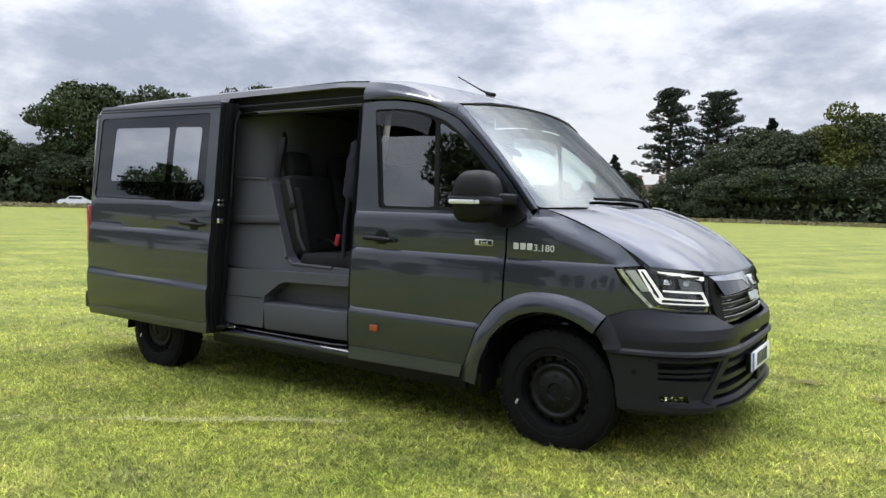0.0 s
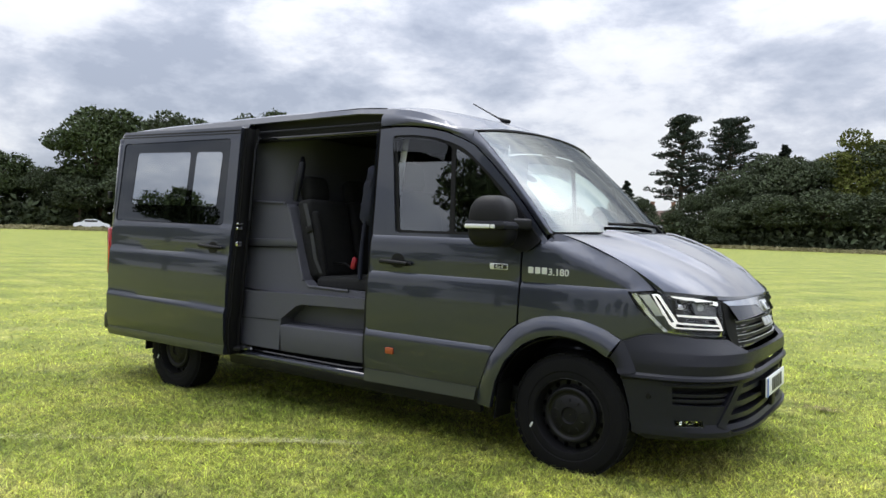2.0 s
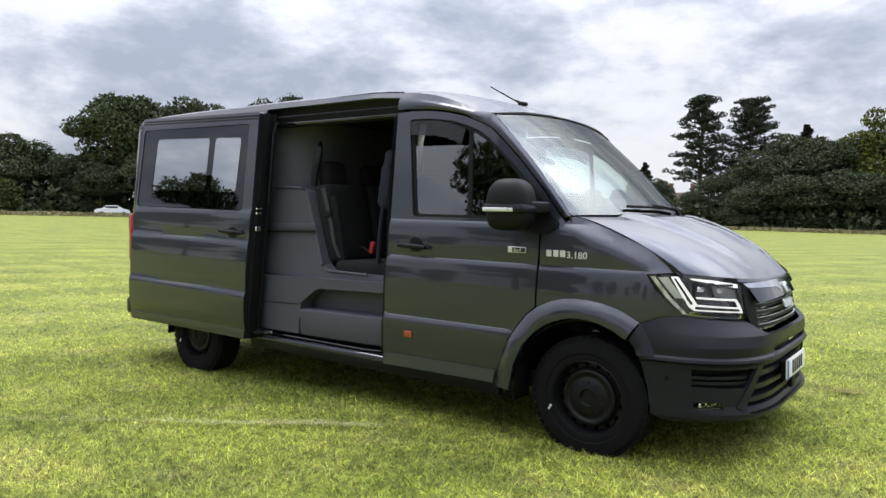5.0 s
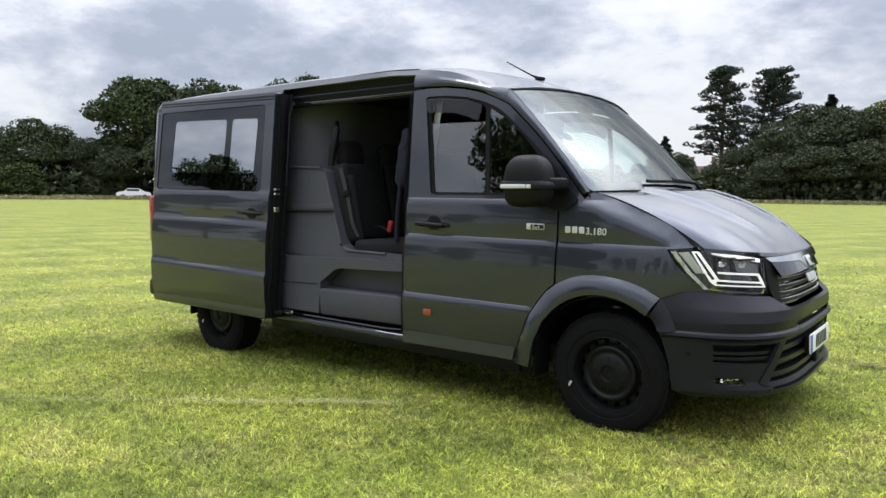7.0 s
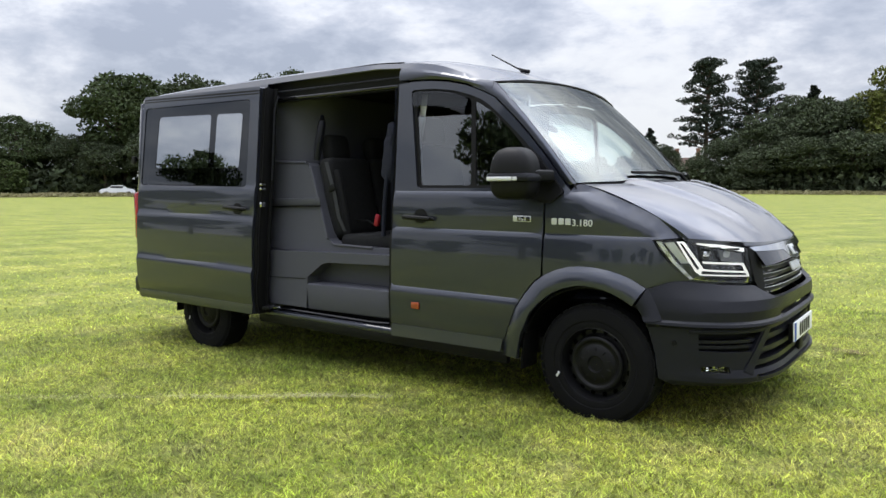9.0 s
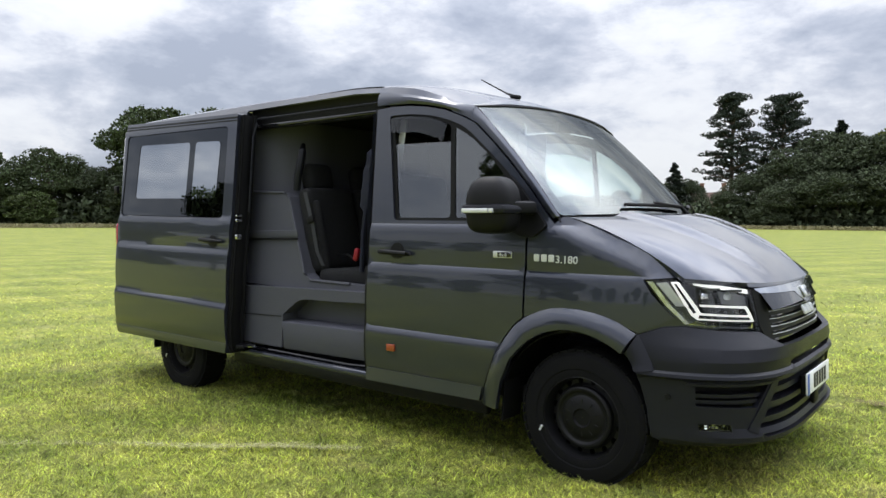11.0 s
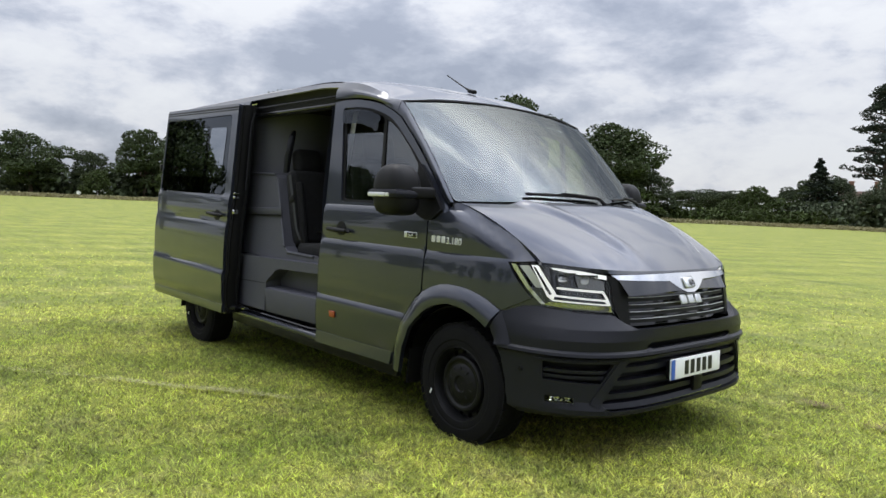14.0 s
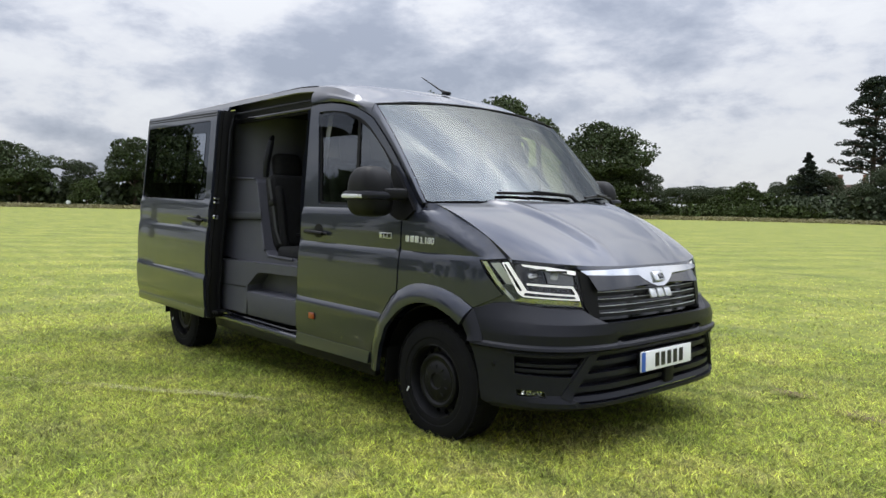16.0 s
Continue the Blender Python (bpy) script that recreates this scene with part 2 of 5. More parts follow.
from mathutils.geometry import delaunay_2d_cdt


def sheet(outline, surface, thick=0.02, step=0.05, holes=(), lines=(), off=0.0):
    """A panel cut to an outline in surface coordinates (u, v), laid on surface(u, v, d) and given thickness inwards."""
    polys = [resample(list(p), step) for p in (outline, *holes)]
    pts, edges, faces = [], [], []
    for poly in polys:
        base = len(pts)
        pts += poly
        n = len(poly)
        edges += [(base + i, base + (i + 1) % n) for i in range(n)]
        faces.append([base + i for i in range(n)])
    us, vs = [p[0] for p in polys[0]], [p[1] for p in polys[0]]
    vv = sorted(set([round(min(vs) + step * (i + 0.5), 4) for i in range(int((max(vs) - min(vs)) / step) + 1)] + [l for l in lines if min(vs) < l < max(vs)]))
    if lines:
        vv = [v for v in vv if v in lines or min(abs(v - l) for l in lines) > 0.012]
    for v in vv:
        for i in range(int((max(us) - min(us)) / step) + 1):
            p = (min(us) + step * (i + 0.5), v)
            if inside(p, polys[0]) and not any(inside(p, h) for h in polys[1:]) and min(edge_gap(p, q) for q in polys) > step * 0.3:
                pts.append(p)
    out = delaunay_2d_cdt([Vector(p) for p in pts], edges, faces, 2 if holes else 1, 1e-5)
    co, tri = out[0], out[2]
    bm = bmesh.new()
    front = [bm.verts.new(surface(c[0], c[1], off)) for c in co]
    if thick == 0:
        for f in tri:
            a, b, c = (co[i] for i in f[:3])
            ccw = (b[0] - a[0]) * (c[1] - a[1]) - (b[1] - a[1]) * (c[0] - a[0]) > 0
            bm.faces.new([front[i] for i in (f if ccw else reversed(f))])
        return bm
    back = [bm.verts.new(surface(c[0], c[1], off - thick)) for c in co]
    count = {}
    for f in tri:
        bm.faces.new([front[i] for i in f])
        bm.faces.new([back[i] for i in reversed(f)])
        for a, b in zip(f, list(f[1:]) + [f[0]]):
            count[(a, b)] = 1
    for a, b in count:
        if (b, a) not in count:
            bm.faces.new((front[b], front[a], back[a], back[b]))
    return bm


def strip(curve_a, curve_b, n=3, puff=0.0, out=(0, -1, 0), thick=0.02):
    """A band between two curves, puffed outwards in its middle, with thickness."""
    bm = bmesh.new()
    o = Vector(out)
    A, B = [Vector(p) for p in curve_a], [Vector(p) for p in curve_b]
    f = [[bm.verts.new(a.lerp(b, j / n) + o * puff * math.sin(math.pi * j / n)) for j in range(n + 1)] for a, b in zip(A, B)]
    g = [[bm.verts.new(a.lerp(b, j / n) + o * (puff * math.sin(math.pi * j / n) - thick)) for j in range(n + 1)] for a, b in zip(A, B)]
    for i in range(len(A) - 1):
        for j in range(n):
            bm.faces.new((f[i][j], f[i + 1][j], f[i + 1][j + 1], f[i][j + 1]))
            bm.faces.new((g[i][j + 1], g[i + 1][j + 1], g[i + 1][j], g[i][j]))
        for j in (0, n):
            bm.faces.new((f[i][j], f[i + 1][j], g[i + 1][j], g[i][j]))
    for i in (0, len(A) - 1):
        for j in range(n):
            bm.faces.new((f[i][j], f[i][j + 1], g[i][j + 1], g[i][j]))
    return bm


def lerp_list(x, pts):
    return float(np.interp(x, [p[0] for p in pts], [p[1] for p in pts]))


def smooth01(x):
    x = max(0.0, min(1.0, x))
    return x * x * (3 - 2 * x)


# ---------------- the van's surfaces (x forward from the front axle, y to its left, z up) ----------------
PROFILE = [(0.26, 0.915), (0.335, 0.965), (0.42, 0.985), (0.45, 0.992), (0.64, 1.0), (0.66, 0.9985), (0.677, 0.994), (0.69, 0.985), (0.78, 0.988), (0.88, 0.987), (0.96, 0.983), (1.01, 0.979), (1.035, 0.9765),
           (1.055, 0.974), (1.072, 0.97), (1.085, 0.962), (1.15, 0.9635), (1.22, 0.961), (1.275, 0.9565), (1.297, 0.954), (1.313, 0.95), (1.325, 0.942), (1.98, 0.893), (2.066, 0.885), (2.12, 0.874), (2.2, 0.848)]
LINES = (0.42, 0.45, 0.64, 0.660, 0.677, 0.69, 1.01, 1.035, 1.055, 1.072, 1.085, 1.275, 1.297, 1.313, 1.325)
HOODLINE = [(-0.33, 1.34), (-0.118, 1.371), (0.063, 1.305), (0.22, 1.237), (0.371, 1.159), (0.47, 1.095)]


def half_width(x, z):
    w = lerp_list(z, PROFILE)
    if x > -0.2:
        u = min(0.999, (x + 0.2) / 0.985)
        w *= (1 - u ** 3) ** (1 / 3)
        w -= 0.05 * smooth01((z - lerp_list(x, HOODLINE) + 0.10) / 0.10) * smooth01((x + 0.3) / 0.3)
    if x < -4.4:
        w -= 0.10 * ((-4.4 - x) / 0.35) ** 2.2
    return w


def side(sgn=-1, extra=0.0):
    return lambda x, z, d: (x, sgn * (half_width(x, z) + d + extra), z)


def nose(n, width, reach):
    """The rounded front: u is the angle round from the middle (times 0.9), v the height."""
    def f(u, z, d):
        th = u / 0.9
        s, c = abs(math.sin(th)), max(0.0, math.cos(th))
        L, W = reach(z) + d, width(z) + d
        return (-0.2 + L * c ** (2 / n), math.copysign(W * s ** (2 / n), u), z)
    return f


def nose_u(y, n, W):
    return math.copysign(0.9 * math.asin(min(1, (abs(y) / W) ** (n / 2))), y)


NOSE_W = 0.985
nose_top = nose(3, lambda z: NOSE_W, lambda z: 0.975 + (1.03 - z) * 0.2)


def ny(y):
    return nose_u(y, 3, NOSE_W)


def npoly(pts, sgn=-1):
    return [(ny(sgn * y), z) for y, z in pts]

# ---------------- the van ----------------
van = thing("van", "dark grey metallic van with open sliding door, parked on grass", "van")
GAP = [(-0.182, 1.337), (-0.329, 1.518), (-0.475, 1.677), (-0.582, 1.782), (-0.714, 1.899), (-0.802, 1.943), (-0.935, 1.994), (-1.07, 2.024), (-1.211, 2.043), (-1.36, 2.050), (-1.483, 2.052)]
ARCH_OUT = [(-0.600, 0.335), (-0.575, 0.42), (-0.548, 0.50), (-0.496, 0.632), (-0.44, 0.72), (-0.379, 0.793), (-0.31, 0.845), (-0.23, 0.882), (-0.16, 0.902), (-0.089, 0.910), (0.0, 0.908), (0.077, 0.898), (0.145, 0.880), (0.205, 0.857), (0.282, 0.812)]
ARCH_IN = [(-0.474, 0.335), (-0.462, 0.41), (-0.445, 0.49), (-0.385, 0.620), (-0.33, 0.685), (-0.275, 0.731), (-0.215, 0.765), (-0.155, 0.788), (-0.10, 0.801), (-0.05, 0.806), (0.01, 0.803), (0.065, 0.793), (0.115, 0.776), (0.165, 0.753), (0.222, 0.716)]
WS_BOT, WS_TOP = (-0.153, 0.922, 1.372), (-0.723, 0.871, 1.992)


def gap_at(x):
    return lerp_list(x, GAP[::-1])


def roof_mid(x):
    return lerp_list(x, [(-4.75, 2.230), (-4.0, 2.258), (-2.6, 2.268), (-1.8, 2.252), (-1.3, 2.222), (-1.1, 2.193), (-0.9, 2.142), (-0.75, 2.092), (-0.62, 2.048)])


def roof_edge(x):
    return lerp_list(x, [(-4.75, 2.15), (-1.7, 2.165), (-1.4, 2.142), (-1.2, 2.105), (-1.0, 2.058), (-0.9, 2.03), (-0.8, 2.012), (-0.70, 1.994)])


def roof_wide(x):
    return lerp_list(x, [(-4.75, 0.82), (-4.4, 0.862), (-1.5, 0.866), (-1.2, 0.880), (-0.9, 0.879), (-0.70, 0.868)])


def roof_surface(a, v, d):
    xf = -0.63 - 0.095 * a * a
    x = xf + v * (-4.74 - xf)
    z = roof_edge(x) + (roof_mid(x) - roof_edge(x)) * (1 - min(1, abs(a)) ** 3.0) ** (1 / 3.0)
    fore = smooth01((x + 1.25) / 0.5)
    z = z * (1 - fore) + fore * (roof_mid(x) - (roof_mid(x) - roof_edge(x)) * a * a)
    y = a * roof_wide(x)
    # pressed grooves along the loading length
    if x < -1.35:
        for c in (0.28, 0.56):
            z -= 0.007 * math.exp(-((abs(a) - c) / 0.025) ** 2) * smooth01((-1.35 - x) / 0.2)
    # raised rim of the front cap
    z += 0.0015 * math.exp(-((abs(a) - 0.72) / 0.08) ** 2) * smooth01((x + 1.7) / 0.4)
    n = Vector((0, a * 0.8, 1)).normalized()
    return (x, y + n.y * d, z + n.z * d)


def grid_sheet(surface, us, vs, thick, off=0.0):
    bm = bmesh.new()
    f = [[bm.verts.new(surface(u, v, off)) for v in vs] for u in us]
    g = [[bm.verts.new(surface(u, v, off - thick)) for v in vs] for u in us]
    nu, nv = len(us), len(vs)
    for i in range(nu - 1):
        for j in range(nv - 1):
            bm.faces.new((f[i][j], f[i + 1][j], f[i + 1][j + 1], f[i][j + 1]))
            bm.faces.new((g[i][j + 1], g[i + 1][j + 1], g[i + 1][j], g[i][j]))
    for i in range(nu - 1):
        for j in (0, nv - 1):
            bm.faces.new((f[i][j], f[i + 1][j], g[i + 1][j], g[i][j]))
    for j in range(nv - 1):
        for i in (0, nu - 1):
            bm.faces.new((f[i][j], f[i][j + 1], g[i][j + 1], g[i][j]))
    return bm


def spread(a, b, n):
    return [a + (b - a) * k / n for k in range(n + 1)]


A_LAT = [math.copysign(abs(k / 30) ** 0.75, k) for k in range(-30, 31)]
roof = part("roof", grid_sheet(roof_surface, A_LAT, [(k / 60) ** 1.6 for k in range(61)], 0.010), PAINT, van)

# windscreen, its black border, pillars
def screen_surface(a, v, d):
    b = Vector((0.10 - 0.253 * a * a, a * WS_BOT[1], 1.392 - 0.02 * a * a))
    t = Vector((-0.635 - 0.088 * a * a, a * WS_TOP[1], 2.045 - 0.053 * a * a))
    p = b.lerp(t, v) + Vector((0.72, 0, 0.68)) * (0.018 * 4 * v * (1 - v) + d)
    return p


windscreen = part("windscreen", sheet(rounded([(-0.996, 0.005), (0.996, 0.005), (0.996, 0.998), (-0.996, 0.998)], 0.03), screen_surface, 0, 0.07), SCREEN, van, "raked laminated windscreen reflecting clouds", flip=False)
part("windscreen_border", sheet([(-1.0, -0.03), (1.0, -0.03), (1.0, 1.0), (-1.0, 1.0)], screen_surface, 0.006, 0.07,
     holes=[rounded([(-0.93, 0.075), (0.93, 0.075), (0.93, 0.955), (0.13, 0.955), (0.10, 0.86), (-0.10, 0.86), (-0.13, 0.955), (-0.93, 0.955)], 0.03)], off=-0.012), BLACK, windscreen, "black screen-printed border")
part("screen_sticker", sheet([(-0.855 + 0.040 * math.cos(q), 0.50 + 0.038 * math.sin(q)) for q in spread(0, 2 * math.pi, 20)[:-1]], screen_surface, 0.002, 0.03, off=-0.008), DIM, windscreen, "small round grey sticker")
part("screen_seal", tube([screen_surface(a, 1.0, 0.002) for a in spread(-0.99, 0.99, 30)], 0.006, 8), BLACK, windscreen)
for s in (-1, 1):
    ws = [Vector((WS_BOT[0], s * WS_BOT[1], WS_BOT[2])).lerp(Vector((WS_TOP[0], s * WS_TOP[1], WS_TOP[2])), k / 14) + Vector((0.72, 0, 0.68)) * 0.018 * 4 * (k / 14) * (1 - k / 14) for k in range(15)]
    zs = [w.z for w in ws]
    gp = [(lerp_list(z - 0.012, [(g[1], g[0]) for g in GAP]) + 0.012, z - 0.012) for z in zs]
    part("pillar", strip(ws, [(x, s * half_width(x, z), z) for x, z in gp], 4, 0.012, (0.45, s * 0.8, 0.3), 0.02), PAINT, van)
    xs = spread(-0.735, -1.483, 16)
    lo = [(x, s * (half_width(x, gap_at(x)) + 0.001), gap_at(x) + 0.010) for x in xs]
    hi = [roof_surface(s * 1.0, (x + 0.725) / (-4.74 + 0.725), 0.0) for x in xs]
    part("cant_rail", strip(lo, hi, 3, 0.010, (0, s, 0.2), 0.02), PAINT, van)

# bonnet
def bonnet_surface(a, v, d):
    aa = abs(a)
    b = Vector((0.115 - 0.245 * a * a, a * 0.905, 1.378 - 0.010 * a * a))
    yf = a * 0.862
    f = Vector((-0.2 + 0.973 * (1 - (abs(yf) / 0.985) ** 3) ** (1 / 3), yf, 1.030 + 0.047 * aa ** 3))
    p = b.lerp(f, v)
    p.z += (0.062 - 0.022 * aa * aa) * (4 * v * (1 - v)) ** 0.8 + 0.01 * v * (1 - aa * aa)
    ridge = 0.60 - 0.26 * v
    p.z += 0.016 * (1 - smooth01((aa - ridge) / 0.10)) * smooth01((1 - v) / 0.25)
    p.z += 0.010 * (1 - smooth01(abs(aa - ridge - 0.0) / 0.07)) * smooth01((1 - v) / 0.3)
    n = Vector((0.4, a * 0.4, 0.85)).normalized()
    return p + n * d


bonnet = part("bonnet", grid_sheet(bonnet_surface, spread(-0.995, 0.995, 70), spread(0.0, 0.99, 34), 0.025), PAINT, van, "sculpted grey bonnet with two raised creases")

# front wings, doors' and flanks' outlines share the seams
wing = [(-0.322, 0.845), (-0.322, 1.262), (-0.30, 1.284), (-0.19, 1.322), (-0.140, 1.368), (-0.10, 1.363), (0.063, 1.303), (0.22, 1.235), (0.371, 1.157), (0.455, 1.098), (0.44, 1.084), (0.300, 1.072), (0.345, 1.00), (0.44, 0.895), (0.40, 0.872),
        (0.286, 0.815), (0.205, 0.857), (0.145, 0.880), (0.077, 0.898), (0.0, 0.908), (-0.089, 0.910), (-0.16, 0.902), (-0.23, 0.882)]
door_line = [(-1.483, 0.345), (-1.483, 2.040)] + [(x, z - 0.004) for x, z in GAP[::-1][1:]] + [(-0.19, 1.312), (-0.31, 1.272), (-0.335, 1.255), (-0.335, 0.84), (-0.385, 0.80), (-0.445, 0.727), (-0.502, 0.636), (-0.555, 0.50), (-0.58, 0.43), (-0.60, 0.345)]
door_hole = rounded([(-1.375, 1.992), (-1.293, 1.345), (-0.235, 1.345), (-0.36, 1.487), (-0.485, 1.622), (-0.595, 1.722), (-0.729, 1.838), (-0.805, 1.890), (-0.90, 1.928), (-1.03, 1.965), (-1.19, 1.987)], 0.03)
for s in (-1, 1):
    S = side(s)
    part("front_wing", sheet(wing, S, 0.02, 0.035, lines=LINES), PAINT, van)
    fa = [(x, s * (half_width(x, z) + 0.004), z) for x, z in ARCH_OUT]
    fb = [(x, s * (half_width(x, max(z, 0.45)) + 0.034), z) for x, z in ARCH_IN]
    part("wheel_arch_flare", strip(fa, fb, 8, 0.012, (0, s, 0.1), 0.03), PAINT, van)
    fd = part("front_door", sheet(door_line, S, 0.03, 0.045, holes=[door_hole], lines=LINES), PAINT, van, "closed front door with a smoked wind deflector" if s < 0 else "")
    ring = [(-1.40, 2.005), (-1.315, 1.322), (-0.21, 1.322), (-0.35, 1.487), (-0.48, 1.635), (-0.595, 1.737), (-0.729, 1.855), (-0.805, 1.905), (-0.90, 1.944), (-1.03, 1.980), (-1.19, 2.002)]
    inner_a = rounded([(-1.345, 1.965), (-1.270, 1.362), (-0.865, 1.362), (-0.895, 1.902), (-1.03, 1.942), (-1.19, 1.962)], 0.03)
    inner_b = rounded([(-0.865, 1.890), (-0.832, 1.362), (-0.46, 1.362), (-0.495, 1.585), (-0.60, 1.70), (-0.735, 1.815)], 0.02)
    part("window_frame", sheet(ring, S, 0.02, 0.06, holes=[inner_a, inner_b], off=-0.012), BLACK, fd, "black window seal and divider")
    part("window_pane", sheet(rounded([(-1.326, 1.812), (-1.270, 1.362), (-0.865, 1.362), (-0.890, 1.806)], 0.012) if s < 0 else inner_a, S, 0, 0.08, off=-0.018), SIDEGLASS if s < 0 else CLEARGLASS, fd, flip=s > 0)
    part("quarter_pane", sheet(inner_b, S, 0, 0.08, off=-0.018), SIDEGLASS if s < 0 else CLEARGLASS, fd, flip=s > 0)
    part("sill_trim", sheet([(-1.479, 0.345), (-1.479, 0.425), (-0.589, 0.432), (-0.602, 0.355)], lambda x, z, d, S=S: S(x, z, d + 0.026 * (0.43 - z) / 0.08), 0.02, 0.03, off=0.004), PAINT, fd, "grey strip flaring out along the door foot")
    part("wind_deflector", sheet(rounded([(-1.36, 1.975), (-1.352, 1.885), (-1.13, 1.872), (-0.985, 1.832), (-0.935, 1.80), (-0.905, 1.905), (-1.03, 1.95), (-1.19, 1.974)], 0.02), S, 0, 0.05, off=0.012), SMOKE, fd, "smoked acrylic wind deflector", flip=s > 0)
    # pull handle in its dished recess
    part("handle_recess", sheet(rounded([(-1.305, 1.165), (-1.27, 1.21), (-1.215, 1.21), (-1.18, 1.165), (-1.205, 1.115), (-1.285, 1.115)], 0.03), S, 0.004, 0.02, off=0.003), BLACK, fd)
    hw = half_width(-1.25, 1.15)
    hb = tube([(-1.385, s * (hw + 0.010), 1.152), (-1.36, s * (hw + 0.034), 1.154), (-1.29, s * (hw + 0.044), 1.153), (-1.20, s * (hw + 0.044), 1.149), (-1.15, s * (hw + 0.032), 1.146), (-1.13, s * (hw + 0.010), 1.145)], [0.012, 0.015, 0.016, 0.016, 0.015, 0.012], 10)
    part("door_handle", hb, BLACK, fd, "black pull handle")
    # side repeater
    part("side_marker", box((-1.262, s * (half_width(-1.26, 0.57) + 0.006), 0.572), (0.066, 0.014, 0.044), bev=0.006), AMBER, fd, "amber side marker lamp")

# side badge bars (plain shapes) and readable figures
def text_mesh(body, size, depth):
    c = bpy.data.curves.new("lettering", "FONT")
    c.body, c.size, c.extrude, c.space_character = body, size, depth, 1.05
    o = bpy.data.objects.new("lettering", c)
    scene.collection.objects.link(o)
    me = bpy.data.meshes.new_from_object(o.evaluated_get(bpy.context.evaluated_depsgraph_get()))
    bpy.data.objects.remove(o)
    bm = bmesh.new()
    bm.from_mesh(me)
    return bm


def stamp(name, bm, mat, parent, at, label="", stretch=1.0):
    """Lays flat lettering on the right-hand flank, reading forwards."""
    for v in bm.verts:
        x, z = at[0] + v.co.x * stretch, at[1] + v.co.y
        v.co = Vector((x, -(half_width(x, z) + 0.003 + v.co.z), z))
    return part(name, bm, mat, parent, label, smooth=False)


door_r = [o for o in van.children if o.name.startswith("front_door")][0]
wing_r = [o for o in van.children if o.name.startswith("front_wing")][0]
marks = bmesh.new()
for cx in (-0.262, -0.218, -0.175):
    box_into(marks, (cx, -(half_width(cx, 1.155) + 0.004), 1.156), (0.033, 0.006, 0.038), bev=0.004, seg=1)
    box_into(marks, (cx + 0.004, -(half_width(cx, 1.155) + 0.0075), 1.156), (0.014, 0.004, 0.010), bev=0.001, seg=1)
part("badge", marks, SILVER, wing_r, "silver raised badge")
stamp("lettering", text_mesh("3.180", 0.055, 0.003), SILVER, wing_r, (-0.152, 1.133), "silver figures 3.180", 1.0)
part("badge_plate", box((-0.475, -(half_width(-0.475, 1.163) + 0.004), 1.165), (0.122, 0.007, 0.036), bev=0.003), SILVER, door_r, "silver badge plate")
part("badge_field", box((-0.462, -(half_width(-0.475, 1.163) + 0.008), 1.165), (0.088, 0.003, 0.026), bev=0.001), GLOSS, door_r)
stamp("lettering", text_mesh("4x4", 0.030, 0.0012), SILVER, door_r, (-0.496, 1.154), "silver lettering 4x4", 1.15).location.y = -0.009

# rear flanks, tail, header over the opening
flank_r = [(-2.86, 0.36), (-2.86, 2.05), (-4.70, 2.05), (-4.735, 1.30), (-4.735, 0.42), (-4.68, 0.38)] + [(-3.64 - 0.43 * math.cos(a), max(0.36, 0.30 + 0.45 * math.sin(a))) for a in spread(0.14, math.pi - 0.14, 16)]
part("rear_flank", sheet(flank_r, side(-1), 0.03, 0.07, lines=LINES), PAINT, van)
flank_l = [(-1.50, 0.36), (-1.50, 2.05), (-4.70, 2.05), (-4.735, 1.30), (-4.735, 0.42), (-4.68, 0.38)] + [(-3.64 - 0.43 * math.cos(a), max(0.36, 0.30 + 0.45 * math.sin(a))) for a in spread(0.14, math.pi - 0.14, 16)]
part("rear_flank", sheet(flank_l, side(1), 0.03, 0.09, lines=LINES), PAINT, van)
for s, x1 in ((-1, -2.86), (1, -1.50)):
    xs = spread(x1, -4.70, 14)
    part("cant_rail", strip([(x, s * half_width(x, 2.05), 2.055) for x in xs], [roof_surface(s, (x + 0.725) / (-4.74 + 0.725), 0.0) for x in xs], 3, 0.006, (0, s, 0.2), 0.02), PAINT, van)
xs = spread(-1.485, -2.86, 10)
part("door_track", strip([(x, -0.800, 2.02) for x in xs], [Vector(roof_surface(-1, (x + 0.725) / (-4.74 + 0.725), 0.0)) + Vector((0, 0.03, 0.045)) for x in xs], 3, -0.012, (0, -1, 0), 0.03), BLACK, van, "black sliding door track along the roof edge")
part("track_rail", box((-2.17, -0.845, 2.035), (1.38, 0.030, 0.022), bev=0.004), GLOSS, van)
part("track_rail", box((-2.17, -0.868, 2.088), (1.38, 0.012, 0.012), bev=0.003), TRIM, van)
tail = bmesh.new()
box_into(tail, (-4.72, 0, 1.24), (0.05, 1.70, 1.80), bev=0.02)
part("rear_doors", tail, PAINT, van)
part("rear_bumper", box((-4.76, 0, 0.42), (0.14, 1.86, 0.16), bev=0.03), TRIM, van)
for s in (-1, 1):
    part("tail_light", box((-4.712, s * 0.910, 1.08), (0.10, 0.090, 0.44), (0, 0, s * 18), 0.02), RED, van, "upright red tail light")
    part("rear_lamp_post", box((-4.700, s * 0.868, 1.66), (0.07, 0.06, 0.86), (s * 4, 0, s * 18), 0.02), PAINT, van)
part("hinge", box((-4.70, -0.955, 1.60), (0.05, 0.03, 0.07), bev=0.008), BLACK, van)

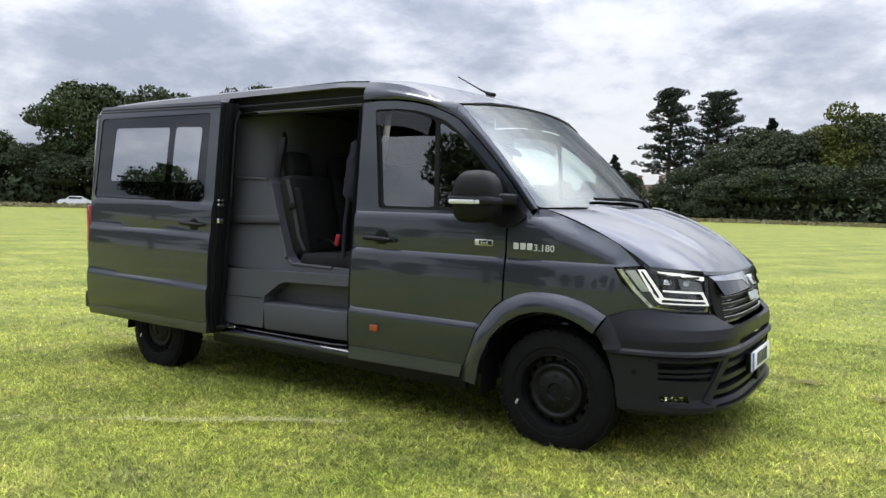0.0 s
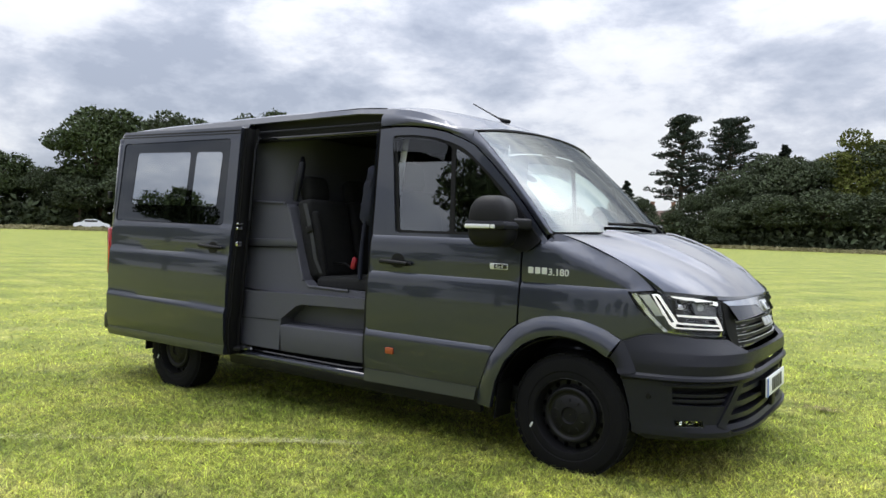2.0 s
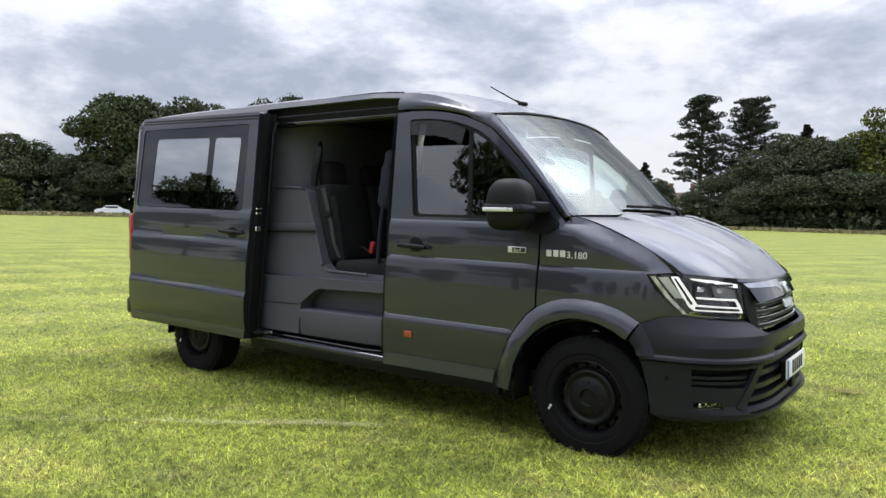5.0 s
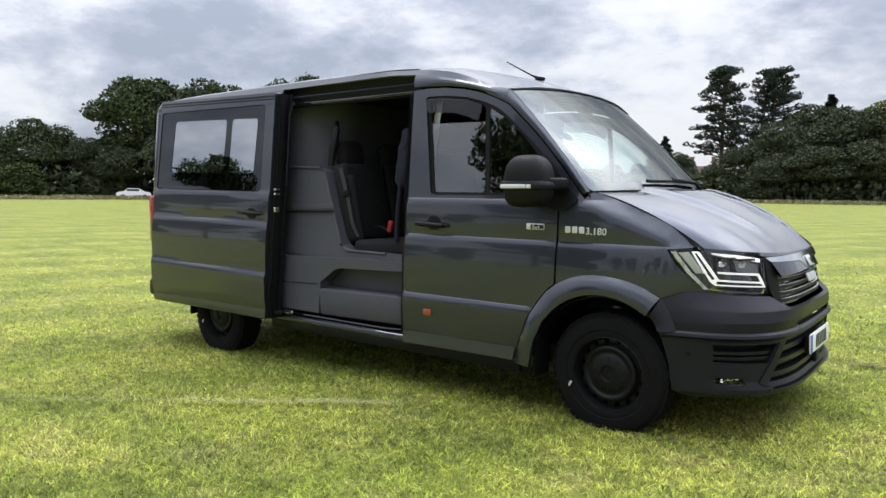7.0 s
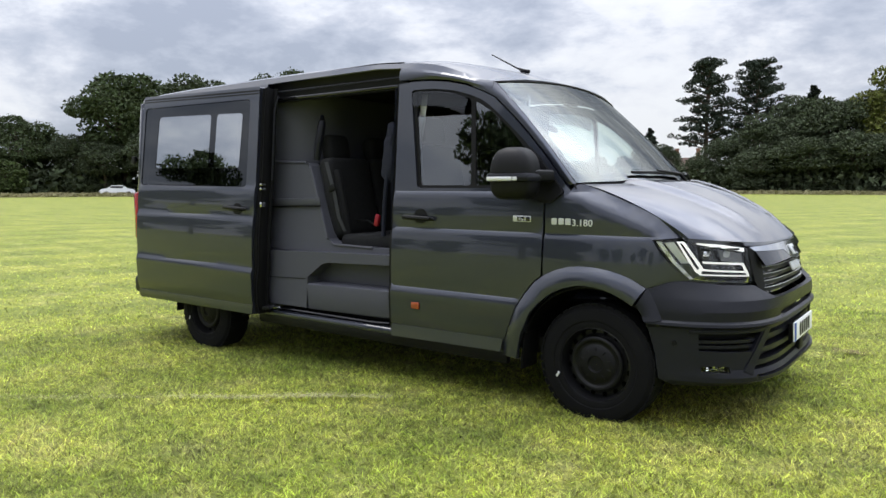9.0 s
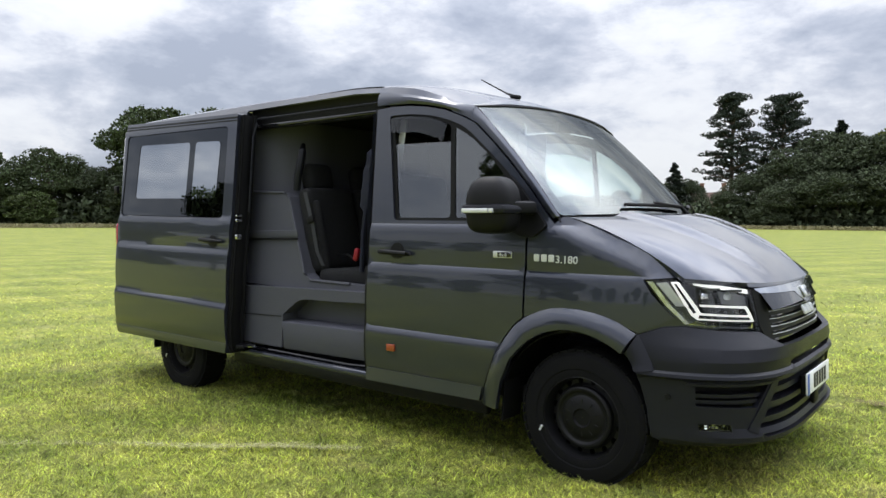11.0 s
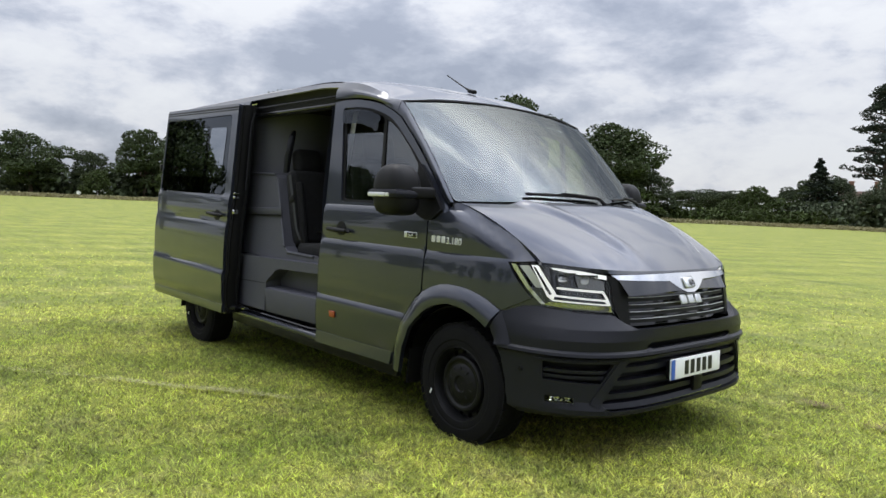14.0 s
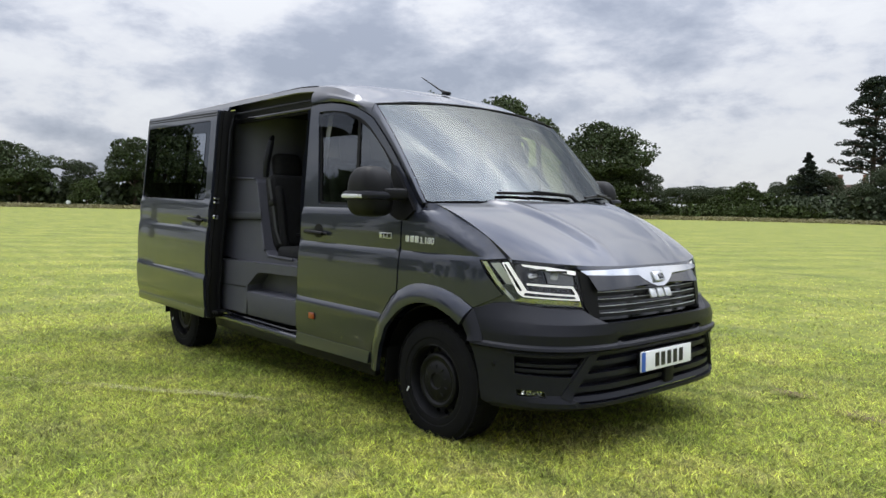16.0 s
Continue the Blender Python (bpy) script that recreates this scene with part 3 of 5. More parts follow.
# B pillars, sill and step of the open side
bp = [(-1.512, 0.36), (-1.512, 2.045), (-1.487, 2.045), (-1.487, 0.36)]
for s in (-1, 1):
    part("door_pillar", sheet(bp, side(s), 0.12, 0.08, off=-0.014), BLACK, van)
part("opening_frame", strip([(-1.53, -0.86, z) for z in spread(0.40, 2.02, 16)], [(-1.51, -0.955 + 0.055 * smooth01((z - 1.32) / 0.7), z) for z in spread(0.40, 2.02, 16)], 2, 0.0, (0, -1, 0), 0.05), PAINT, van)
sill = bmesh.new()
box_into(sill, (-1.75, -0.935, 0.312), (2.35, 0.05, 0.085), (6, 0, 0), 0.014)
part("side_sill", sill, BLACK, van, "matt black sill under the doors")
part("step_edge", box((-2.175, -0.938, 0.358), (1.36, 0.058, 0.046), (-8, 0, 0), 0.016, 3), PAINT, van)
part("step_tread", box((-2.175, -0.86, 0.362), (1.36, 0.13, 0.02), bev=0.004), BLACK, van, "ribbed black step tread")
for k in range(4):
    part("tread_rib", box((-2.175, -0.895 + 0.022 * k, 0.375), (1.34, 0.007, 0.008), bev=0.002, seg=1), TRIM, van)
part("step_riser", box((-2.175, -0.795, 0.40), (1.36, 0.02, 0.08), bev=0.004), BLACK, van)
part("lower_track", tube([(-2.82, -0.905, 0.392), (-1.72, -0.905, 0.392), (-1.60, -0.875, 0.392), (-1.55, -0.82, 0.392)], 0.011, 8), GLOSS, van)
part("underbody", box((-1.9, 0, 0.38), (5.3, 1.52, 0.10), bev=0.02), BLACK, van)
part("floor_mat", box((-2.2, 0.0, 0.445), (1.5, 1.58, 0.02)), LINING, van)

# ---------------- sliding door ----------------
def D(x, z, d):
    """The sliding door's skin, which rides a little higher and further out than the flank."""
    return (x, -(half_width(x, z - 0.032 - 0.022 * (-2.82 - x) / 1.6) + 0.118 + d), z)


sd = part("sliding_door", sheet(rounded([(-2.822, 0.352), (-2.800, 1.30), (-2.792, 2.120), (-4.40, 2.158), (-4.445, 1.32), (-4.455, 0.345)], 0.012), D, 0.06, 0.05, lines=tuple(l + 0.043 for l in LINES),
          holes=[rounded([(-2.90, 2.035), (-2.915, 1.352), (-4.418, 1.368), (-4.372, 2.052)], 0.04)]), PAINT, van, "sliding side door pushed fully back")
pane_a = rounded([(-4.165, 1.965), (-4.205, 1.515), (-3.430, 1.505), (-3.405, 1.945)], 0.035)
pane_b = rounded([(-3.320, 1.942), (-3.345, 1.503), (-3.020, 1.500), (-2.990, 1.930)], 0.035)
part("window_pane", sheet(rounded([(-2.906, 2.029), (-2.921, 1.358), (-4.412, 1.374), (-4.368, 2.046)], 0.04), D, 0, 0.08, holes=[pane_a, pane_b], off=-0.006), PRIVACY, sd, "black privacy glass", flip=False)
part("vent_pane", sheet(pane_a, D, 0, 0.08, off=-0.009), PANE, sd, flip=False)
part("vent_pane", sheet(pane_b, D, 0, 0.08, off=-0.003), PANE, sd, flip=False)
part("window_backing", sheet([(-2.93, 2.02), (-2.94, 1.36), (-4.40, 1.375), (-4.36, 2.035)], D, 0.008, 0.12, off=-0.065), LINING, sd)
for z0, z1 in ((2.066, 2.075), (2.086, 2.098)):
    part("gutter_strip", strip([D(x, z0 + 0.022 * (-2.8 - x), 0.002) for x in spread(-2.795, -4.40, 12)], [D(x, z1 + 0.022 * (-2.8 - x), 0.002) for x in spread(-2.795, -4.40, 12)], 1, 0, (0, -1, 0), 0.006), BLACK, sd)
part("sill_trim", sheet([(-2.824, 0.358), (-2.820, 0.430), (-4.450, 0.420), (-4.450, 0.350)], lambda x, z, d: D(x, z, d + 0.026 * (0.43 - z) / 0.08), 0.02, 0.03, off=0.004), PAINT, sd, "grey strip flaring out along the door foot")
part("handle_recess", sheet(rounded([(-3.065, 1.182), (-3.03, 1.225), (-2.975, 1.225), (-2.94, 1.182), (-2.965, 1.135), (-3.045, 1.135)], 0.03), D, 0.004, 0.02, off=0.003), BLACK, sd)
hw = half_width(-3.0, 1.17) + 0.118
part("door_handle", tube([(-3.15, -(hw + 0.010), 1.190), (-3.125, -(hw + 0.034), 1.192), (-3.04, -(hw + 0.044), 1.188), (-2.95, -(hw + 0.044), 1.183), (-2.91, -(hw + 0.032), 1.180), (-2.885, -(hw + 0.010), 1.178)], [0.012, 0.015, 0.016, 0.016, 0.015, 0.012], 10), BLACK, sd, "black pull handle")
edge = [(-2.778 - 0.03 * (1 - smooth01((z - 0.4) / 0.5)), z) for z in spread(0.36, 2.112, 20)]
part("door_edge", strip([(x, -(half_width(x, z) + 0.095), z) for x, z in edge], [(x + 0.015, -(half_width(x, z) + 0.005), z) for x, z in edge], 3, 0.006, (1, 0, 0), 0.03), BLACK, sd, "black rubber-edged front face")
part("seal", tube([(x + 0.022, -(half_width(x, z) - 0.005), z) for x, z in edge], 0.014, 8), RUBBER, sd)
part("seal", tube([(x + 0.014, -(half_width(x, z) + 0.085), z) for x, z in edge], 0.009, 8), RUBBER, sd)
part("latch", box((-2.755, -1.035, 1.215), (0.03, 0.045, 0.040), bev=0.008), CHROME, sd, "steel door latch")
part("latch", box((-2.755, -1.030, 1.335), (0.025, 0.045, 0.022), bev=0.006), CHROME, sd)
part("latch", box((-2.755, -1.028, 1.370), (0.025, 0.045, 0.016), bev=0.005), CHROME, sd)
part("roller", tube([(-2.77, -0.95, 0.405), (-2.70, -0.92, 0.40)], 0.018, 10), CHROME, sd)
part("roller_arm", box((-2.76, -0.99, 0.41), (0.06, 0.14, 0.03), (0, 0, 30), 0.006), BLACK, sd)
part("guide_rod", tube([(-2.70, -0.90, 2.05), (-2.715, -0.925, 1.95), (-2.73, -0.955, 1.40)], 0.007, 8), TRIM, sd)

# ---------------- inside, seen through the open side ----------------
part("partition", sheet([(-2.99, 0.865), (-2.99, 1.556), (-2.48, 1.540), (-2.44, 1.510), (-2.30, 1.156), (-2.225, 0.965), (-2.155, 0.922), (-1.40, 0.912), (-1.40, 0.862), (-2.10, 0.852)],
     lambda x, z, d: (x, -(0.865 - 0.06 * (z - 0.86) / 0.7 + d), z), 0.10, 0.06), MOULD, van, "grey moulded plastic partition round the rear bench")
brim = [(-2.99, 1.556), (-2.50, 1.540), (-2.445, 1.500), (-2.30, 1.145), (-2.225, 0.965), (-2.155, 0.922), (-1.42, 0.912)]
part("partition_rim", tube([(x, -(0.866 - 0.06 * (z - 0.86) / 0.7), z) for x, z in [q for q in resample(brim, 0.05) if q[1] < 1.56][:int(2.9 / 0.05)][:34]], 0.011, 8), MOULD, van)
part("partition_crease", box((-2.62, -0.846, 1.235), (0.62, 0.012, 0.055), (5, -1.5, 0), 0.005), MOULD, van)
part("partition_groove", box((-2.60, -0.853, 1.200), (0.60, 0.008, 0.012), (0, -1.5, 0), 0.003), BLACK, van)
part("partition_base", sheet([(-2.99, 0.43), (-2.99, 0.846), (-2.10, 0.868), (-1.40, 0.884), (-1.40, 0.815), (-2.16, 0.792), (-2.22, 0.775), (-2.345, 0.690), (-2.375, 0.672), (-2.395, 0.43)],
     lambda x, z, d: (x, -(0.930 + d), z), 0.16, 0.06), MOULD, van, "grey moulded lower partition with a foot recess")
part("base_groove", box((-2.68, -0.9305, 0.645), (0.56, 0.006, 0.006), (0, -2, 0)), BLACK, van)
part("foot_recess", box((-1.90, -0.775, 0.60), (1.10, 0.03, 0.42), (8, 0, 0), 0.01), MOULD, van)
part("recess_step", box((-1.88, -0.86, 0.535), (1.0, 0.15, 0.20), (4, -1, 0), 0.015), MOULD, van)
curve = [(-3.02 + 0.50 * math.sin(a), -0.80 + 0.0 + 0.42 * (1 - math.cos(a))) for a in spread(0, math.pi / 2, 14)]
part("bulkhead", strip([(x, y, 1.54) for x, y in curve] + [(-2.52, 0.8, 1.54)], [(x, y, 2.14) for x, y in curve] + [(-2.52, 0.8, 2.14)], 3, 0, (-0.5, -0.5, 0), 0.03), MOULD, van, "curved grey bulkhead behind the bench")
part("bulkhead", box((-2.55, 0.1, 0.97), (0.05, 1.60, 1.04), bev=0.01), LINING, van)
part("lining_wall", box((-2.33, 0.84, 1.25), (1.64, 0.03, 1.75), bev=0.01), LINING, van)
part("headlining", box((-2.35, 0.0, 2.09), (1.9, 1.44, 0.03), bev=0.01), LINING, van)
bench = bmesh.new()
box_into(bench, (-1.90, -0.06, 0.945), (0.56, 1.44, 0.13), (0, -3, 0), 0.045, 4)
bench_seat = part("bench_cushion", bench, FABRIC, van, "black fabric bench cushion")
for cy in (-0.54, -0.06, 0.42):
    part("bench_backrest", box((-2.29, cy, 1.27), (0.14, 0.46, 0.62), (0, -13, 0), 0.05, 4), FABRIC, van)
    part("head_restraint", box((-2.45, cy, 1.655), (0.12, 0.26, 0.22), (0, -12, 0), 0.058, 5), FABRIC, van)
part("side_bolster", box((-2.26, -0.715, 1.22), (0.17, 0.06, 0.52), (0, -13, 0), 0.028, 4), FABRIC, van)
part("belt_tower", tube([(-2.47, -0.725, 1.56), (-2.45, -0.725, 1.68), (-2.43, -0.715, 1.78), (-2.43, -0.70, 1.85), (-2.47, -0.66, 1.90)], [0.026, 0.030, 0.030, 0.026, 0.016], 10), TRIM, van, "grey rounded belt tower beside the bench")
part("seat_belt", strip([(-2.325, -0.785, 1.54), (-2.285, -0.79, 1.44), (-2.235, -0.79, 1.30), (-2.195, -0.785, 1.12), (-2.15, -0.77, 1.02)], [(-2.285, -0.785, 1.54), (-2.245, -0.79, 1.44), (-2.20, -0.79, 1.30), (-2.160, -0.785, 1.12), (-2.115, -0.77, 1.02)], 1, 0, (0, -1, 0), 0.004), BELT, van, "dark grey belt webbing")
part("belt_guide", box((-2.235, -0.795, 1.345), (0.07, 0.016, 0.05), (0, -20, 0), 0.006), BLACK, van)
part("belt_buckle", box((-1.865, -0.70, 1.106), (0.042, 0.03, 0.09), (0, 14, 0), 0.012), BUCKLE, van, "red belt buckle")
part("belt_stalk", tube([(-1.86, -0.70, 1.06), (-2.0, -0.66, 1.10), (-2.16, -0.60, 1.09)], 0.008, 6), BLACK, van)
for cy in (-0.45, 0.45):
    part("front_seat", box((-1.18, cy, 0.92), (0.54, 0.50, 0.16), (0, -4, 0), 0.05, 3), FABRIC, van)
    part("front_backrest", box((-1.46, cy, 1.30), (0.13, 0.50, 0.70), (0, -12, 0), 0.05, 3), FABRIC, van)
    part("head_restraint", box((-1.56, cy, 1.76), (0.09, 0.27, 0.20), (0, -10, 0), 0.04, 3), FABRIC, van)
jk = bmesh.new()
bmesh.ops.create_icosphere(jk, subdivisions=3, radius=1, matrix=pose(-1.660, -0.750, 1.60, 0, 10, 0) @ Matrix.Diagonal((0.085, 0.06, 0.22, 1)))
for v in jk.verts:
    v.co += 0.030 * noise.noise_vector(v.co * 9) + 0.010 * noise.noise_vector(v.co * 26)
part("belt_strap", tube([(-1.68, -0.78, 1.52), (-1.715, -0.785, 1.25), (-1.735, -0.78, 1.0)], 0.016, 8), BLUE, van)
part("jacket", jk, BLUE, van, "dark blue jacket hung behind the front seat")
part("dashboard", box((-0.22, 0, 1.20), (0.55, 1.66, 0.24), (0, 12, 0), 0.06, 4), BLACK, van)
part("instrument_hood", box((-0.38, -0.45, 1.34), (0.22, 0.40, 0.08), (0, 10, 0), 0.03, 3), BLACK, van)
prof = [(0.185 + 0.016 * math.cos(a), 0.016 * math.sin(a)) for a in spread(0, 2 * math.pi, 10)]
sw = lathe(prof, (0, 0, 0), 36)
bmesh.ops.transform(sw, matrix=pose(-0.60, -0.45, 1.28, 62, 0, 90), verts=sw.verts)
part("steering_wheel", sw, BLACK, van)
part("rear_view_mirror", box((-0.66, 0.0, 1.95), (0.05, 0.16, 0.08), bev=0.02), BLACK, van)
for s in (-1, 1):
    part("grab_handle", tube([(-0.34, s * 0.83, 1.50), (-0.40, s * 0.80, 1.56), (-0.46, s * 0.79, 1.66), (-0.50, s * 0.82, 1.74)], 0.014, 8), MOULD, van)
    part("belt_strap", box((-1.33, s * 0.86, 1.70), (0.05, 0.006, 0.62), (s * 5, 6, 0)), SILVER if s < 0 else BLACK, van)

# ---------------- nose: lamps, grille, bumper ----------------
lamp_out = [(0.932, 1.066), (0.858, 1.076), (0.72, 1.052), (0.600, 1.030), (0.584, 0.832), (0.70, 0.838), (0.80, 0.846), (0.866, 0.862), (0.905, 0.955)]
for s in (-1, 1):
    part("wing_return", sheet([(0.24, 0.78), (0.30, 0.95), (0.50, 0.95), (0.60, 0.84), (0.50, 0.76)], side(s), 0.01, 0.04, off=-0.014), PAINT, van)
    hl = part("headlight", sheet(npoly(lamp_out, s), nose_top, 0.008, 0.03, off=-0.055), GLOSS, van, "angular headlight with chrome bezel and light strip")
    part("lamp_cover", sheet(npoly(lamp_out, s), nose_top, 0, 0.03, off=0.004), GLASS, hl, flip=False)
    part("bezel", sheet(npoly([(0.930, 1.064), (0.921, 1.064), (0.895, 0.960), (0.856, 0.872), (0.866, 0.866), (0.904, 0.956)], s), nose_top, 0.02, 0.03, off=-0.010), CHROME, hl, "chrome outer bezel")
    part("glowing_strip", sheet(npoly([(0.886, 1.062), (0.869, 1.064), (0.818, 0.918), (0.600, 0.900), (0.592, 0.872), (0.832, 0.888), (0.848, 0.908)], s), nose_top, 0.015, 0.03, off=-0.014), LAMP, hl, "white L-shaped daytime light")
    part("strip_gap", sheet(npoly([(0.826, 0.911), (0.622, 0.8945), (0.614, 0.881), (0.830, 0.8955)], s), nose_top, 0.006, 0.02, off=-0.0105), GLOSS, hl)
    part("strip_gap", sheet(npoly([(0.881, 1.055), (0.876, 1.056), (0.833, 0.922), (0.842, 0.918)], s), nose_top, 0.006, 0.02, off=-0.0105), GLOSS, hl)
    part("lower_bezel", sheet(npoly([(0.860, 0.868), (0.840, 0.884), (0.78, 0.879), (0.592, 0.868), (0.586, 0.840), (0.70, 0.845), (0.80, 0.853)], s), lambda u, z, d: nose_top(u, z, d + 0.009 * (z - 0.860) / 0.03), 0.006, 0.02, off=-0.014), CHROME, hl, "chrome lower lip reflecting the grass")
    part("side_facet", sheet(npoly([(0.914, 1.056), (0.893, 1.060), (0.858, 0.950), (0.866, 0.928), (0.878, 0.945)], s), lambda u, z, d: nose_top(u, z, d + 0.10 * (z - 1.0)), 0.012, 0.03, off=-0.030), SILVER, hl)
    # upper strip is no lamp: emission replaces the sky it would reflect
    part("glowing_strip", sheet(npoly([(0.835, 1.068), (0.60, 1.024), (0.601, 1.004), (0.826, 1.048)], s), nose_top, 0.015, 0.03, off=-0.016), LAMP, hl)
    part("reflector", sheet(npoly([(0.745, 1.020), (0.612, 0.994), (0.610, 0.950), (0.640, 0.948), (0.735, 0.958)], s), nose_top, 0.006, 0.02, off=-0.030), DIM, hl, "grey inner reflector")
    part("inner_strip", sheet(npoly([(0.816, 0.950), (0.628, 0.936), (0.608, 0.900), (0.600, 0.902), (0.622, 0.946), (0.818, 0.959)], s), nose_top, 0.012, 0.02, off=-0.014), LAMP, hl)
    for y, z, r in ((0.790, 1.000, 0.032), (0.700, 0.992, 0.028)):
        c = Vector(nose_top(ny(s * y), z, -0.045))
        pr = bmesh.new()
        bmesh.ops.create_icosphere(pr, subdivisions=2, radius=r, matrix=Matrix.Translation(c) @ Matrix.Diagonal((0.8, 1.3, 0.8, 1)))
        part("projector", pr, CHROME if y > 0.75 else SILVER, hl)
        part("projector_box", box((c.x + 0.02, c.y, c.z + 0.03), (0.05, 0.09, 0.012), (0, 0, s * 40), 0.003), GLOSS, hl)

def nose_tilt(u, z, d):
    """The grille's upper trim, leaning back towards the bonnet."""
    return nose_top(u, z, d + 0.020 * (1.036 - z) / 0.06 - 0.004)


grille = part("grille", sheet([(ny(y), z) for y, z in [(-0.575, 1.028), (-0.45, 1.030), (0.45, 1.030), (0.575, 1.028), (0.555, 0.86), (0.505, 0.765), (-0.505, 0.765), (-0.555, 0.86)]], nose_top, 0.02, 0.05, off=-0.035), GLOSS, van, "black grille with slim chrome bars")
for s in (-1, 1):
    part("grille_cheek", sheet([(ny(s * y), z) for y, z in [(0.592, 1.026), (0.545, 1.012), (0.495, 0.93), (0.498, 0.768), (0.55, 0.80), (0.578, 0.85)]], nose_top, 0.04, 0.03, off=0.004), BLACK, grille)
part("chrome_trim", sheet([(ny(y), z) for y, z in [(-0.58, 1.030), (0.0, 1.036), (0.58, 1.030), (0.548, 1.008), (0.17, 0.996), (0.080, 0.947), (0.03, 0.932), (-0.03, 0.932), (-0.080, 0.947), (-0.17, 0.996), (-0.548, 1.008)]], nose_tilt, 0.03, 0.03, off=0.006), CHROME, grille, "chrome grille trim dipping to a shield")
part("gloss_band", sheet([(ny(y), z) for y, z in [(-0.543, 1.006), (-0.17, 0.993), (-0.085, 0.945), (-0.505, 0.928)]], nose_tilt, 0.02, 0.03, off=0.004), GLOSS, grille)
part("gloss_band", sheet([(ny(y), z) for y, z in [(0.543, 1.006), (0.17, 0.993), (0.085, 0.945), (0.505, 0.928)]], nose_tilt, 0.02, 0.03, off=-0.012), GLOSS, grille)
for z in (0.905, 0.868, 0.832, 0.796):
    part("grille_bar", sheet([(ny(y), zz) for y, zz in [(-0.495, z + 0.010), (0.495, z + 0.010), (0.495, z - 0.010), (-0.495, z - 0.010)]], nose_top, 0.03, 0.04, off=-0.006), BLACK, grille)
    part("bar_trim", sheet([(ny(y), zz) for y, zz in [(-0.488, z + 0.0116), (0.488, z + 0.0116), (0.488, z + 0.0094), (-0.488, z + 0.0094)]], nose_top, 0.008, 0.04, off=-0.001), SILVER, grille)
em = nose_tilt(0, 0.986, 0.014)
part("emblem", box((em[0], 0.0, 0.986), (0.012, 0.098, 0.066), (0, -32, 0), 0.010), SILVER, grille, "silver shield emblem with a plain dark shape")
part("emblem_figure", box((em[0] + 0.007, 0.012, 0.982), (0.008, 0.046, 0.040), (0, -32, 0), 0.010), GLOSS, grille)
for y in (-0.070, 0.005, 0.080):
    b = Vector(nose_top(ny(y), 0.893, 0.022))
    part("badge_block", box((b.x, y, 0.893), (0.014, 0.062, 0.052), (0, -24, 0), 0.010), SILVER, grille, "chrome badge block")

def bump_reach(z):
    return lerp_list(z, [(0.27, 0.93), (0.315, 1.035), (0.335, 1.075), (0.36, 1.078), (0.40, 1.058), (0.600, 1.050), (0.616, 1.052), (0.630, 1.074), (0.644, 1.070), (0.655, 1.056), (0.690, 1.060), (0.705, 1.063), (0.760, 1.064), (0.772, 1.057), (0.80, 1.034), (0.84, 1.013), (0.86, 1.010), (0.90, 1.004)])


def bump_width(z):
    return lerp_list(z, [(0.27, 0.93), (0.33, 0.965), (0.60, 0.978), (0.616, 0.980), (0.630, 0.995), (0.644, 0.992), (0.655, 0.980), (0.80, 0.978), (0.90, 0.982)])



def bump_round(z):
    return lerp_list(z, [(0.70, 4.0), (0.85, 3.05)])


def bump(u, z, d):
    return nose(bump_round(z), bump_width, bump_reach)(u, z, d)


def bu(x, z):
    """The angle at which the bumper comes back to x."""
    return 0.9 * math.acos(min(1, ((x + 0.2) / bump_reach(z)) ** (bump_round(z) / 2)))


def by(y, z=0.6):
    return nose_u(y, bump_round(z), 0.98)


half = [(0.0, 0.762), (by(0.50, 0.762), 0.762), (by(0.56, 0.80), 0.795), (by(0.60, 0.828), 0.828), (by(0.78, 0.84), 0.840), (by(0.868, 0.858), 0.858), (bu(0.40, 0.850), 0.850), (bu(0.282, 0.808), 0.808), (bu(0.235, 0.72), 0.72), (bu(0.275, 0.66), 0.66), (bu(0.312, 0.58), 0.58), (bu(0.345, 0.46), 0.46), (bu(0.36, 0.335), 0.335), (bu(0.42, 0.305), 0.305), (by(0.80), 0.315), (by(0.5), 0.300), (0, 0.295)]
outline = half + [(-u, z) for u, z in half[-2:0:-1]]
slot_top = [(by(-0.44), 0.672), (by(-0.38), 0.655), (by(0.38), 0.655), (by(0.44), 0.672), (by(0.40), 0.690), (by(-0.40), 0.690)]
low = [(by(-0.55), 0.598), (by(0.55), 0.598), (by(0.715), 0.385), (by(0.68), 0.355), (by(-0.68), 0.355), (by(-0.715), 0.385)]
cheek = [(by(0.640), 0.592), (by(0.908), 0.592), (by(0.908), 0.502), (by(0.715), 0.492)]
fogh = [(by(0.825), 0.420), (by(0.905), 0.420), (by(0.905), 0.388), (by(0.825), 0.386)]
neg = lambda p: [(-u, z) for u, z in p]


def fog_bowl(c, s):
    """A faceted reflector strip behind the fog lens."""
    bm = bmesh.new()
    for k in range(6):
        for j in range(2):
            box_into(bm, (c.x + s * 0 + 0.012 * (2.5 - k) , c.y + s * 0.014 * (k - 2.5), c.z - 0.008 + 0.016 * j), (0.012, 0.015, 0.014), (0, -35 + 40 * ((k + j) % 3), s * (40 + 22 * ((k * 2 + j) % 3))), 0.002, 1)
    return bm


